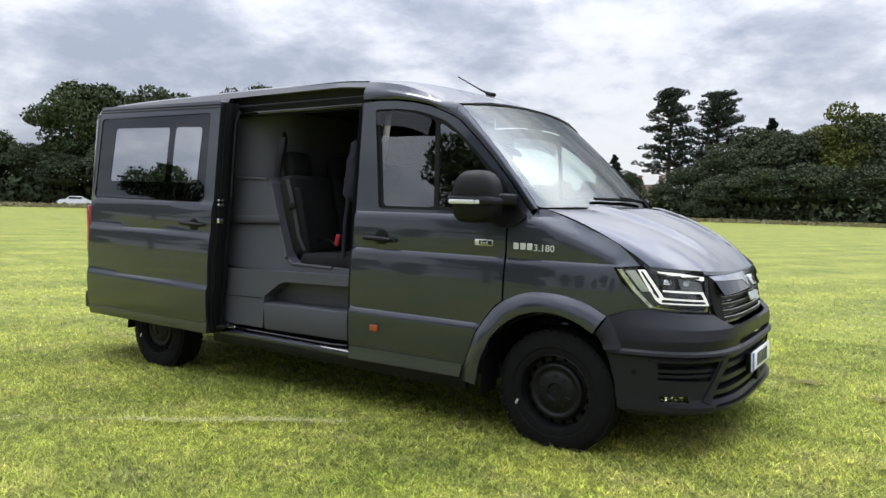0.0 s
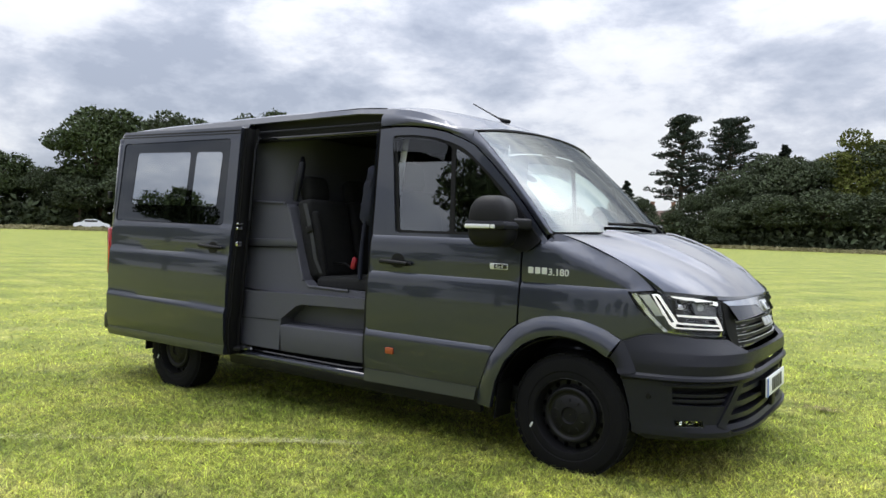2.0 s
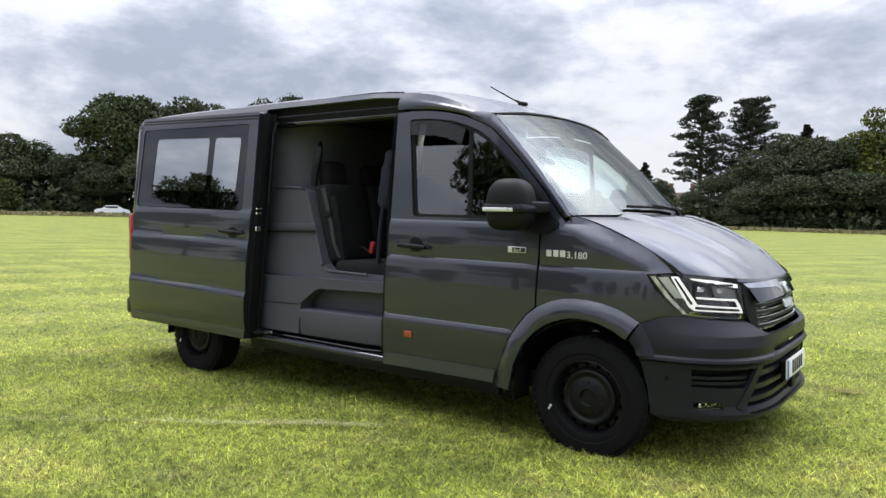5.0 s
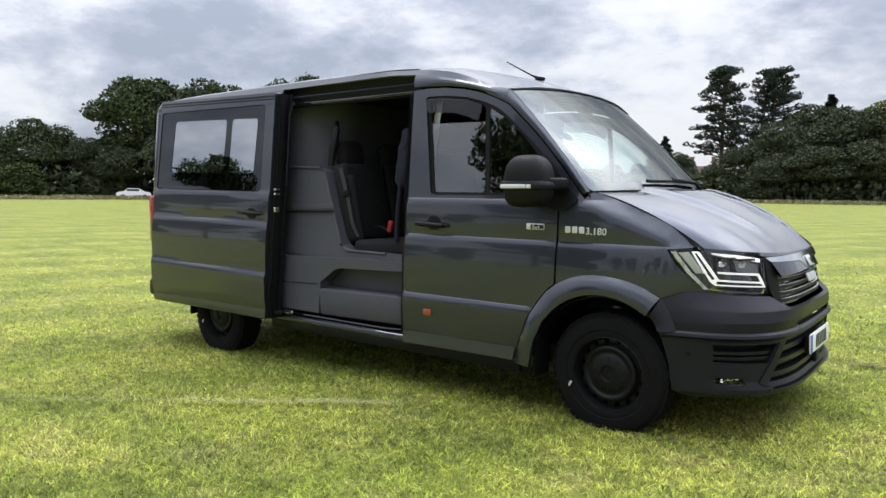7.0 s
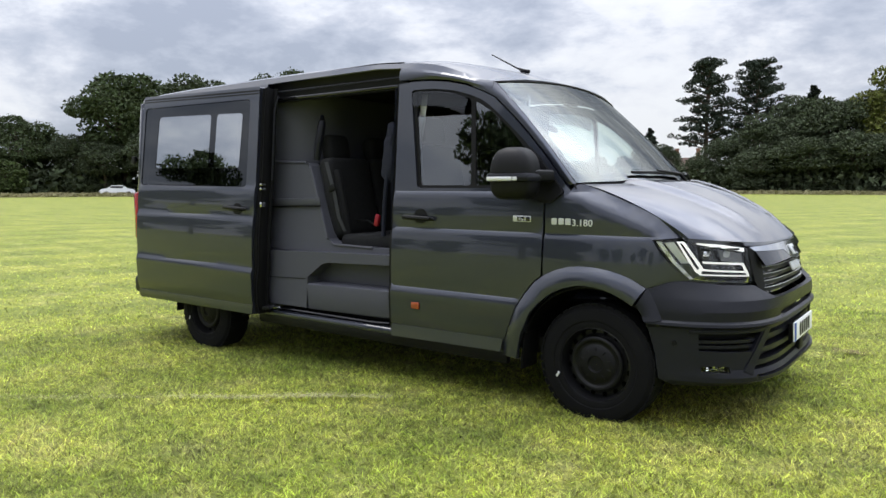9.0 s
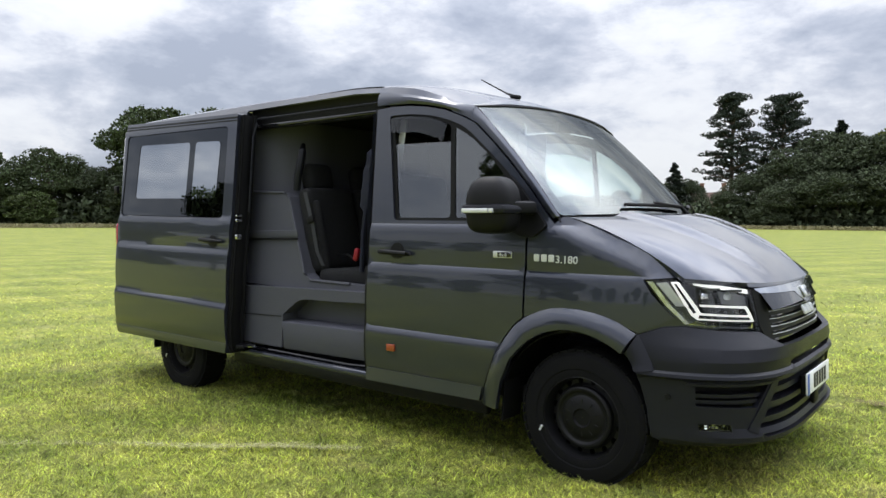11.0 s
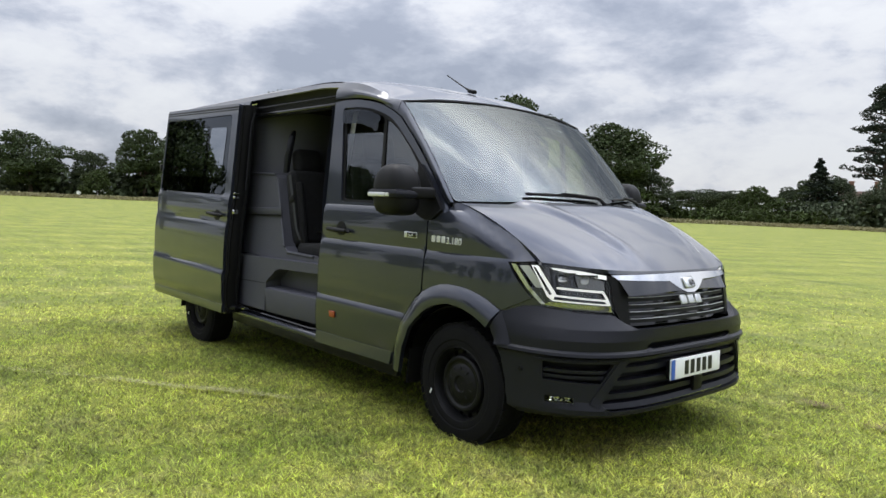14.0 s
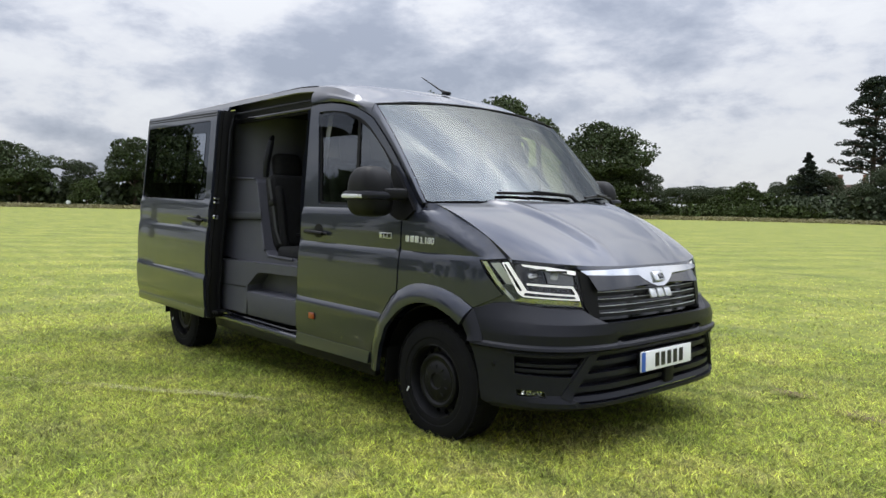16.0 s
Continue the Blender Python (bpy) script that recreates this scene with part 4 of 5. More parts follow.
bumper = part("front_bumper", sheet(outline, bump, 0.03, 0.032, holes=[slot_top, low, cheek, neg(cheek), fogh, neg(fogh)], lines=(0.335, 0.36, 0.40, 0.600, 0.616, 0.630, 0.644, 0.655, 0.690, 0.705, 0.760, 0.772, 0.80)), TRIM, van, "dark grey front bumper with slatted air intakes", angle=13)
part("intake_backing", sheet([(by(-0.93), 0.70), (by(0.93), 0.70), (by(0.93), 0.33), (by(-0.93), 0.33)], bump, 0.01, 0.06, off=-0.075), BLACK, bumper)
for z in (0.555, 0.490, 0.425, 0.378):
    k = 0.57 + (0.60 - z) * 0.62
    part("intake_bar", sheet([(by(-k), z + 0.013), (by(k), z + 0.013), (by(k + 0.02), z - 0.013), (by(-k - 0.02), z - 0.013)], bump, 0.05, 0.05, off=-0.012), TRIM, bumper)
for s in (-1, 1):
    for z in (0.548, 0.520):
        part("intake_bar", sheet([(by(s * 0.67), z + 0.007), (by(s * 0.907), z + 0.007), (by(s * 0.907), z - 0.009), (by(s * 0.69), z - 0.009)], bump, 0.04, 0.04, off=-0.016), TRIM, bumper)
    part("cheek_rim", sheet([(by(s * 0.610), 0.609), (by(s * 0.925), 0.609), (by(s * 0.925), 0.597), (by(s * 0.625), 0.597)], bump, 0.02, 0.04, off=0.008), TRIM, bumper)
    part("intake_strut", sheet([(by(s * 0.560), 0.606), (by(s * 0.612), 0.606), (by(s * 0.765), 0.395), (by(s * 0.725), 0.372)], bump, 0.03, 0.03, off=0.006), TRIM, bumper)
    fc = Vector(bump(by(s * 0.865), 0.404, -0.022))
    part("fog_reflector", fog_bowl(fc, s), CHROME, bumper, "chrome fog lamp reflector")
    part("fog_lens", sheet(fogh if s > 0 else neg(fogh), bump, 0, 0.03, off=-0.006), GLASS, bumper, flip=False)
    part("sensor", lathe([(0.001, -0.006), (0.012, -0.006), (0.014, 0.0)], bump(by(s * 0.945), 0.535, 0.0), 16, 1), BLACK, bumper)
for s in (-1, 1):
    la = [(0.292, 0.812), (0.335, 0.745), (0.362, 0.690), (0.378, 0.650)]
    lb = [(0.238, 0.722), (0.256, 0.690), (0.272, 0.664), (0.284, 0.640)]
    part("arch_lip", strip([bump(s * bu(x, z), z, 0.001) for x, z in la], [bump(s * bu(x, z), z, 0.010) for x, z in lb], 5, 0.012, (0, s, 0), 0.02), TRIM, bumper)
pl = part("number_plate", box((0.884, 0, 0.533), (0.010, 0.520, 0.111), (0, -2, 0), 0.004), WHITE, bumper, "white number plate with a blue band")
part("plate_band", box((0.8905, -0.240, 0.533), (0.002, 0.036, 0.105), (0, -2, 0)), PLATEBLUE, pl)
for y in (-0.105, -0.045, 0.018, 0.080, 0.143):
    part("plate_mark", box((0.8905, y, 0.533), (0.002, 0.040, 0.076), (0, -2, 0), 0.0008, 1), INK, pl)
part("plate_mount", box((0.868, 0, 0.53), (0.03, 0.50, 0.10), (0, -2, 0), 0.004), BLACK, bumper)
part("mount_post", box((0.852, 0.07, 0.44), (0.03, 0.09, 0.12), bev=0.006), BLACK, bumper)
part("nose_structure", box((0.30, 0, 0.70), (0.70, 1.20, 0.62), bev=0.05), BLACK, van)
part("cowl", sheet([(-0.97, -0.075), (0.97, -0.075), (0.97, 0.0), (-0.97, 0.0)], screen_surface, 0.02, 0.06, off=-0.010), BLACK, van)

# wipers
def on_screen(a, v, d):
    return Vector(screen_surface(a, v, d))


for pts in ([(-0.54, 0.055), (-0.30, 0.050), (-0.05, 0.045), (0.14, 0.035)], [(0.30, 0.030), (0.50, 0.055), (0.70, 0.075), (0.84, 0.085)]):
    wp = part("wiper", tube([on_screen(a, v, 0.022) for a, v in pts], 0.009, 8), BLACK, van, "black windscreen wiper")
    part("wiper_arm", tube([on_screen(pts[-1][0] + 0.02, -0.03, 0.018), on_screen(pts[-1][0] - 0.06, 0.03, 0.035), on_screen(pts[1][0] + 0.04, pts[1][1] + 0.008, 0.034)], [0.013, 0.010, 0.006], 8), BLACK, wp)

# door mirrors
for s in (-1, 1):
    mr = bmesh.new()
    bmesh.ops.create_cube(mr, size=1)
    bmesh.ops.subdivide_edges(mr, edges=mr.edges[:], cuts=9, use_grid_fill=True)
    for v in mr.verts:
        x, y, z = v.co * 2
        n = 4.0
        k = (abs(x) ** n + abs(y) ** n + abs(z) ** n) ** (-1 / n)
        x, y, z = x * k, y * k, z * k
        top = 1 - 0.25 * max(0, z) ** 2
        v.co = Vector((-0.435 + 0.130 * x * top, s * (1.115 + 0.105 * y * (1 - 0.2 * max(0, z) ** 2)), 1.428 + 0.148 * z))
    mirror = part("door_mirror", mr, BLACK, van, "large black door mirror with indicator strip")
    part("mirror_cap", box((-0.425, s * 1.135, 1.405), (0.275, 0.205, 0.050), bev=0.022), TRIM, mirror)
    part("indicator", box((-0.465, s * 1.232, 1.398), (0.165, 0.024, 0.024), (0, 0, s * 0), 0.006), SILVER, mirror, "clear indicator strip")
    part("indicator_end", box((-0.365, s * 1.232, 1.398), (0.028, 0.022, 0.022), bev=0.004), SILVER, mirror)
    part("mirror_arm", box((-0.325, s * 1.03, 1.415), (0.10, 0.16, 0.07), (0, 0, s * 18), 0.02, 3), BLACK, mirror)
    part("mirror_glass", box((-0.548, s * 1.110, 1.43), (0.008, 0.120, 0.18), (0, 4, s * 6), 0.003), CHROME, mirror)
    part("mirror_foot", sheet(rounded([(-0.475, 1.33), (-0.44, 1.30), (-0.34, 1.262), (-0.285, 1.262), (-0.205, 1.320), (-0.385, 1.535), (-0.455, 1.60)], 0.02), side(s), 0.03, 0.04, off=0.022), BLACK, mirror)

# aerial
part("aerial", tube([(-1.02, 0, 2.19), (-1.10, 0, 2.225), (-1.32, 0, 2.345)], [0.016, 0.006, 0.004], 8), BLACK, van, "thin black roof aerial")
part("aerial_base", box((-1.03, 0, 2.195), (0.08, 0.035, 0.03), (0, 12, 0), 0.012), BLACK, van)

# ---------------- wheels ----------------
def wheel(cx, cz, s, r=0.345):
    c = (cx, s * 0.86, cz)
    tyre_p = [(0.205, -0.10), (0.235, -0.108), (0.285, -0.112), (0.315, -0.104), (r - 0.008, -0.085), (r, -0.05), (r, 0.05), (r - 0.008, 0.085), (0.315, 0.104), (0.285, 0.112), (0.252, 0.113), (0.246, 0.108), (0.235, 0.110), (0.214, 0.106), (0.205, 0.095)]
    w = part("wheel", lathe(tyre_p, c, 64, s), RUBBER, van, "black steel wheel with a chunky tyre")
    tread = bmesh.new()
    for k in range(44):
        a = 2 * math.pi * k / 44
        for off, tw in ((0.068, 0.05), (0.0, 0.045), (-0.068, 0.05)):
            box_into(tread, (cx + (r - 0.004) * math.sin(a + off * 0.4), s * 0.86 + off, cz + (r - 0.004) * math.cos(a + off * 0.4)), (0.040, tw, 0.0095), (0, math.degrees(a + off * 0.4), 0))
    part("tread", tread, RUBBER, w, smooth=False)
    part("rim", lathe([(0.214, 0.100), (0.207, 0.103), (0.203, 0.090), (0.199, 0.078), (0.197, 0.046), (0.190, 0.032), (0.170, 0.034), (0.155, 0.046), (0.130, 0.050)], c, 64, s), STEEL, w, "black pressed steel rim")
    # vent holes are solid discs, their inner darkness put into the colour
    for k in range(16):
        a = 2 * math.pi * (k + 0.5) / 16
        hole = bmesh.new()
        bmesh.ops.create_cone(hole, cap_ends=True, segments=12, radius1=0.0125, radius2=0.0125, depth=0.012,
                              matrix=pose(cx + 0.181 * math.sin(a), s * (0.86 + 0.031), cz + 0.181 * math.cos(a), 90, 0, 0) @ Matrix.Diagonal((1, 1.25, 1, 1)))
        part("vent_hole_disc", hole, VOID, w)
    part("hub_cap", lathe([(0.156, 0.045), (0.160, 0.066), (0.155, 0.078), (0.146, 0.084), (0.136, 0.083), (0.124, 0.074), (0.112, 0.074), (0.104, 0.080), (0.074, 0.088), (0.048, 0.091), (0.041, 0.080), (0.001, 0.080)], c, 56, s), BLACK, w, "ribbed black hub cap")
    for k in range(10):
        a = 2 * math.pi * k / 10
        part("cap_rib", box((cx + 0.082 * math.sin(a), s * (0.86 + 0.086), cz + 0.082 * math.cos(a)), (0.006, 0.006, 0.030), (0, math.degrees(a), 0), 0.002, 1), BLACK, w)
    part("wheel_weight", box((cx - 0.222, s * (0.86 + 0.113), cz - 0.085), (0.012, 0.004, 0.034), (0, -62 + 90, 0), 0.002, 1), SILVER, w)
    part("valve", tube([(cx - 0.06, s * 0.93, cz + 0.193), (cx - 0.055, s * 0.952, cz + 0.185)], 0.005, 8), BLACK, w)
    return w


for s in (-1, 1):
    wheel(0.0, 0.357, s)
    wheel(-3.64, 0.285, s)
    part("arch_liner", strip([(-0.04 + 0.44 * math.cos(a), s * 0.93, 0.37 + 0.42 * math.sin(a)) for a in spread(-0.1, math.pi + 0.1, 24)], [(-0.04 + 0.44 * math.cos(a), s * 0.52, 0.37 + 0.42 * math.sin(a)) for a in spread(-0.1, math.pi + 0.1, 24)], 2, 0, (0, 0, 1), 0.01), BLACK, van)
    part("mud_flap", box((-0.475, s * 0.86, 0.365), (0.014, 0.18, 0.22), (0, 4, 0), 0.004), RUBBER, van)
    part("mud_flap", box((-4.05, s * 0.86, 0.34), (0.014, 0.22, 0.20), (0, 4, 0), 0.004), RUBBER, van)
    part("arch_liner", strip([(-3.64 + 0.42 * math.cos(a), s * 0.90, 0.32 + 0.42 * math.sin(a)) for a in spread(-0.1, math.pi + 0.1, 20)], [(-3.64 + 0.42 * math.cos(a), s * 0.52, 0.32 + 0.42 * math.sin(a)) for a in spread(-0.1, math.pi + 0.1, 20)], 2, 0, (0, 0, 1), 0.01), BLACK, van)

# ---------------- ground ----------------
def ground_z(x, y):
    r = math.hypot(x + 1.5, y)
    k = 1 - smooth01((r - 6) / 14)
    return k * (0.045 + 0.021 * max(-5.0, min(3.0, x))) + 0.012 * noise.noise(Vector((x * 0.5, y * 0.5, 0)))


def lawn_material(name, blades):
    m = bpy.data.materials.new(name)
    m.use_nodes = True
    nt = m.node_tree
    b = nt.nodes["Principled BSDF"]
    b.inputs["Roughness"].default_value = 0.75
    b.inputs["Specular IOR Level"].default_value = 0.25
    co = nt.nodes.new("ShaderNodeTexCoord")

    def tex(scale, detail=5.0, rough=0.6, stretch=None):
        n = nt.nodes.new("ShaderNodeTexNoise")
        n.inputs["Scale"].default_value, n.inputs["Detail"].default_value, n.inputs["Roughness"].default_value = scale, detail, rough
        src = co.outputs["Object"]
        if stretch:
            mp = nt.nodes.new("ShaderNodeMapping")
            mp.inputs["Rotation"].default_value = (0, 0, radians(stretch[0]))
            mp.inputs["Scale"].default_value = (stretch[1], stretch[2], 1)
            nt.links.new(src, mp.inputs[0])
            src = mp.outputs[0]
        nt.links.new(src, n.inputs["Vector"])
        return n.outputs["Fac"]

    def ramp(fac, lo, hi, p0=0.35, p1=0.65):
        r = nt.nodes.new("ShaderNodeValToRGB")
        r.color_ramp.elements[0].position, r.color_ramp.elements[1].position = p0, p1
        r.color_ramp.elements[0].color, r.color_ramp.elements[1].color = (*lo, 1), (*hi, 1)
        nt.links.new(fac, r.inputs[0])
        return r.outputs[0]

    def mix(kind, fac, a, c):
        n = nt.nodes.new("ShaderNodeMix")
        n.data_type, n.blend_type = "RGBA", kind
        for sock, v in ((n.inputs[0], fac), (n.inputs[6], a), (n.inputs[7], c)):
            if isinstance(v, (int, float)):
                sock.default_value = v
            elif isinstance(v, tuple):
                sock.default_value = (*v, 1)
            else:
                nt.links.new(v, sock)
        return n.outputs[2]

    col = ramp(tex(0.55, 6), (0.300, 0.352, 0.086), (0.465, 0.475, 0.150)) if blades else ramp(tex(0.55, 6), (0.178, 0.214, 0.033), (0.274, 0.290, 0.053))
    col = mix("MIX", ramp(tex(2.2, 6), (0, 0, 0), (0.55, 0.55, 0.55), 0.52, 0.75), col, (0.36, 0.335, 0.175))
    # mowing lanes
    w = nt.nodes.new("ShaderNodeTexWave")
    w.inputs["Scale"].default_value, w.inputs["Distortion"].default_value, w.inputs["Detail"].default_value = 0.16, 1.2, 2
    mp = nt.nodes.new("ShaderNodeMapping")
    mp.inputs["Rotation"].default_value = (0, 0, radians(22))
    nt.links.new(co.outputs["Object"], mp.inputs[0])
    nt.links.new(mp.outputs[0], w.inputs["Vector"])
    col = mix("MULTIPLY", 0.6, col, ramp(w.outputs["Fac"], (0.78, 0.80, 0.78), (1.10, 1.08, 1.05), 0.3, 0.7))
    # long scuffs and thin dark patches
    col = mix("MULTIPLY", 0.8, col, ramp(tex(0.9, 5, 0.6, (14, 0.35, 2.2)), (0.66, 0.72, 0.70), (1.06, 1.05, 1.0), 0.33, 0.5))
    col = mix("MULTIPLY", 0.85, col, ramp(tex(7.5, 5, 0.65), (0.62, 0.68, 0.6), (1.22, 1.18, 1.1), 0.34, 0.66))
    col = mix("MULTIPLY", 0.9, col, ramp(tex(24, 4, 0.6), (0.50, 0.54, 0.48), (1.38, 1.34, 1.25), 0.34, 0.66))
    if blades:
        g = nt.nodes.new("ShaderNodeNewGeometry")
        hs = nt.nodes.new("ShaderNodeHueSaturation")
        for sock, a, c in (("Value", 0.40, 2.2), ("Hue", 0.475, 0.515), ("Saturation", 0.8, 1.1)):
            mr = nt.nodes.new("ShaderNodeMapRange")
            mr.inputs["To Min"].default_value, mr.inputs["To Max"].default_value = a, c
            nt.links.new(g.outputs["Random Per Island"], mr.inputs["Value"])
            nt.links.new(mr.outputs[0], hs.inputs[sock])
        nt.links.new(col, hs.inputs["Color"])
        col = hs.outputs[0]
    else:
        col = mix("MULTIPLY", 0.7, col, ramp(tex(45, 3, 0.7), (0.55, 0.58, 0.55), (1.2, 1.18, 1.1), 0.3, 0.7))
        bn, bp = nt.nodes.new("ShaderNodeTexNoise"), nt.nodes.new("ShaderNodeBump")
        bn.inputs["Scale"].default_value, bn.inputs["Detail"].default_value = 38, 5
        bp.inputs["Strength"].default_value, bp.inputs["Distance"].default_value = 0.6, 0.03
        nt.links.new(co.outputs["Object"], bn.inputs["Vector"])
        nt.links.new(bn.outputs["Fac"], bp.inputs["Height"])
        nt.links.new(bp.outputs[0], b.inputs["Normal"])
    nt.links.new(col, b.inputs["Base Color"])
    if blades:
        tr, mx = nt.nodes.new("ShaderNodeBsdfTranslucent"), nt.nodes.new("ShaderNodeMixShader")
        nt.links.new(col, tr.inputs["Color"])
        mx.inputs[0].default_value = 0.45
        nt.links.new(b.outputs[0], mx.inputs[1])
        nt.links.new(tr.outputs[0], mx.inputs[2])
        nt.links.new(mx.outputs[0], nt.nodes["Material Output"].inputs[0])
    return m


LAWN, BLADES = lawn_material("mown_lawn", False), lawn_material("grass_blades", True)
gb = bmesh.new()
radii = [0] + [1.2 * 1.105 ** k for k in range(84)]
rings = [[gb.verts.new((-1, 0, ground_z(-1, 0)))]]
for r in radii[1:]:
    rings.append([gb.verts.new((-1 + r * math.cos(a), r * math.sin(a), ground_z(-1 + r * math.cos(a), r * math.sin(a)))) for a in spread(0, 2 * math.pi, 96)[:-1]])
for k in range(96):
    gb.faces.new((rings[0][0], rings[1][k], rings[1][(k + 1) % 96]))
for a, c in zip(rings[1:], rings[2:]):
    for k in range(96):
        gb.faces.new((a[k], c[k], c[(k + 1) % 96], a[(k + 1) % 96]))
ground = part("ground", gb, LAWN)
tagged(ground, "wide mown grass field with faint mowing lanes", "lawn", kind="structure")

rng = np.random.default_rng(5)


def blade_field(n, lo, hi, tall, wide, reach):
    """Grass blades as slim bent triangles over a stretch of ground."""
    x, y = rng.uniform(lo[0], hi[0], n), rng.uniform(lo[1], hi[1], n)
    keep = rng.random(n) < np.clip((reach - np.hypot(x - 2.0, y + 4.3)) / (reach * 0.6), 0, 1)
    x, y = x[keep], y[keep]
    n = len(x)
    z = np.array([ground_z(a, c) for a, c in zip(x, y)]) - 0.004
    clump = np.array([noise.noise(Vector((a * 3.1, c * 3.1, 2))) for a, c in zip(x, y)])
    tuft = np.array([noise.noise(Vector((a * 14, c * 14, 5))) for a, c in zip(x, y)])
    h = tall * rng.uniform(0.45, 1.1, n) * (1 + 0.4 * clump) * (1 + 0.75 * tuft)
    w = wide * rng.uniform(0.7, 1.4, n)
    a, lean, t = rng.uniform(0, 6.283, n), rng.uniform(0.5, 1.9, n), rng.uniform(0, 6.283, n)
    v = np.empty((n, 5, 3))
    for i, (side_k, up, ln) in enumerate(((-1, 0, 0), (1, 0, 0), (0.7, 0.6, 0.35), (-0.7, 0.6, 0.35), (0, 1.0, 1.0))):
        v[:, i, 0] = x + np.cos(a) * w * side_k + np.cos(t) * lean * h * ln
        v[:, i, 1] = y + np.sin(a) * w * side_k + np.sin(t) * lean * h * ln
        v[:, i, 2] = z + h * up * np.cos(lean * 0.5)
    nz = np.cross(v[:, 1] - v[:, 0], v[:, 4] - v[:, 0])[:, 2]
    v[nz < 0] = v[nz < 0][:, [1, 0, 3, 2, 4]]
    base = np.arange(n)[:, None] * 5
    quads = (base + np.array([0, 1, 2, 3])).tolist()
    tris = (base + np.array([3, 2, 4])).tolist()
    me = bpy.data.meshes.new("grass")
    me.from_pydata(v.reshape(-1, 3).tolist(), [], quads + tris)
    me.polygons.foreach_set("use_smooth", np.ones(len(me.polygons), dtype=bool))
    up = np.tile(np.array([0.0, 0.0, 1.0]), (n * 5, 1)) + rng.normal(0, 0.6, (n, 1, 3)).repeat(5, 1).reshape(-1, 3)
    up[:, 2] = np.abs(up[:, 2])
    me.normals_split_custom_set_from_vertices((up / np.linalg.norm(up, axis=1, keepdims=True)).tolist())
    me.materials.append(BLADES)
    return tagged(new("grass", me), "short mown grass blades, green with dry straw patches", "grass", kind="stuff")


blade_field(800000, (-7.5, -3.8), (5.5, 4.0), 0.036, 0.0027, 9.5)
blade_field(260000, (-16, -2.0), (10, 14), 0.034, 0.0045, 18)

# a scuffed line of dry straw in the turf
sx = rng.uniform(-4.2, -1.2, 6500)
sx = sx[rng.random(6500) < np.clip(1 - np.abs(sx + 1.75) / 0.9, 0.22, 1)]
sy = -2.14 + 0.68 * (sx + 2.4) + 0.02 * np.sin(sx * 7) + rng.normal(0, 0.026, len(sx))
sv, sf = [], []
for a, c in zip(sx, sy):
    t, l, g = rng.uniform(0.1, 1.1), rng.uniform(0.02, 0.05), ground_z(a, c) + rng.uniform(0.022, 0.045)
    k = len(sv)
    sv += [(a, c, g), (a + 0.004 * math.sin(t), c + 0.004, g), (a + l * math.cos(t), c + l * math.sin(t), g + 0.006)]
    sf.append((k, k + 1, k + 2))
straw = bpy.data.meshes.new("dry_grass")
straw.from_pydata(sv, [], sf)
straw.materials.append(material("dry_straw", (0.62, 0.58, 0.36), 0.9, island=0.25, spec=0.1))
tagged(new("dry_grass", straw), "scuffed line of dry straw in the turf", "grass", kind="stuff")

# worn spots with brown thatch
tv, tf = [], []
for cx, cy, rx in ((0.97, 1.53, 0.07), (1.50, 1.26, 0.09)):
    for _ in range(200):
        a, c = cx + rng.normal(0, rx), cy + rng.normal(0, rx * 0.55)
        t, l, g = rng.uniform(0, 6.28), rng.uniform(0.02, 0.05), ground_z(a, c) + rng.uniform(0.016, 0.036)
        k = len(tv)
        tv += [(a, c, g), (a + 0.007 * math.sin(t), c - 0.007 * math.cos(t), g), (a + l * math.cos(t), c + l * math.sin(t), g + 0.006)]
        tf.append((k, k + 1, k + 2))
thatch = bpy.data.meshes.new("thatch")
thatch.from_pydata(tv, [], tf)
thatch.materials.append(material("brown_thatch", (0.20, 0.16, 0.09), 0.95, island=0.4, spec=0.05))
tagged(new("thatch", thatch), "worn brown spots of thatch in the lawn", "grass", kind="stuff")

# ---------------- trees and surroundings ----------------
EYE0 = (2.0, -4.3)


def spot(az, d):
    return EYE0[0] + d * math.cos(radians(az)), EYE0[1] + d * math.sin(radians(az))


BARK = material("bark", (0.075, 0.055, 0.040), 0.95, vary=0.35, scale=2, bump=0.5, bump_scale=12)
LEAF_OAK = material("oak_leaves", (0.050, 0.067, 0.028), 0.8, island=0.4, spec=0.2)
LEAF_DARK = material("dark_leaves", (0.054, 0.068, 0.037), 0.8, island=0.38, spec=0.2)
LEAF_PINE = material("pine_needles", (0.032, 0.042, 0.030), 0.8, island=0.5, spec=0.15)
LEAF_LIGHT = material("yellow_green_leaves", (0.090, 0.100, 0.022), 0.75, island=0.5, spec=0.2)
LEAF_HEDGE = material("hedge_leaves", (0.045, 0.062, 0.018), 0.8, island=0.55, spec=0.2)
STRAW = material("rough_grass_straw", (0.22, 0.20, 0.11), 0.9, island=0.3, spec=0.1)


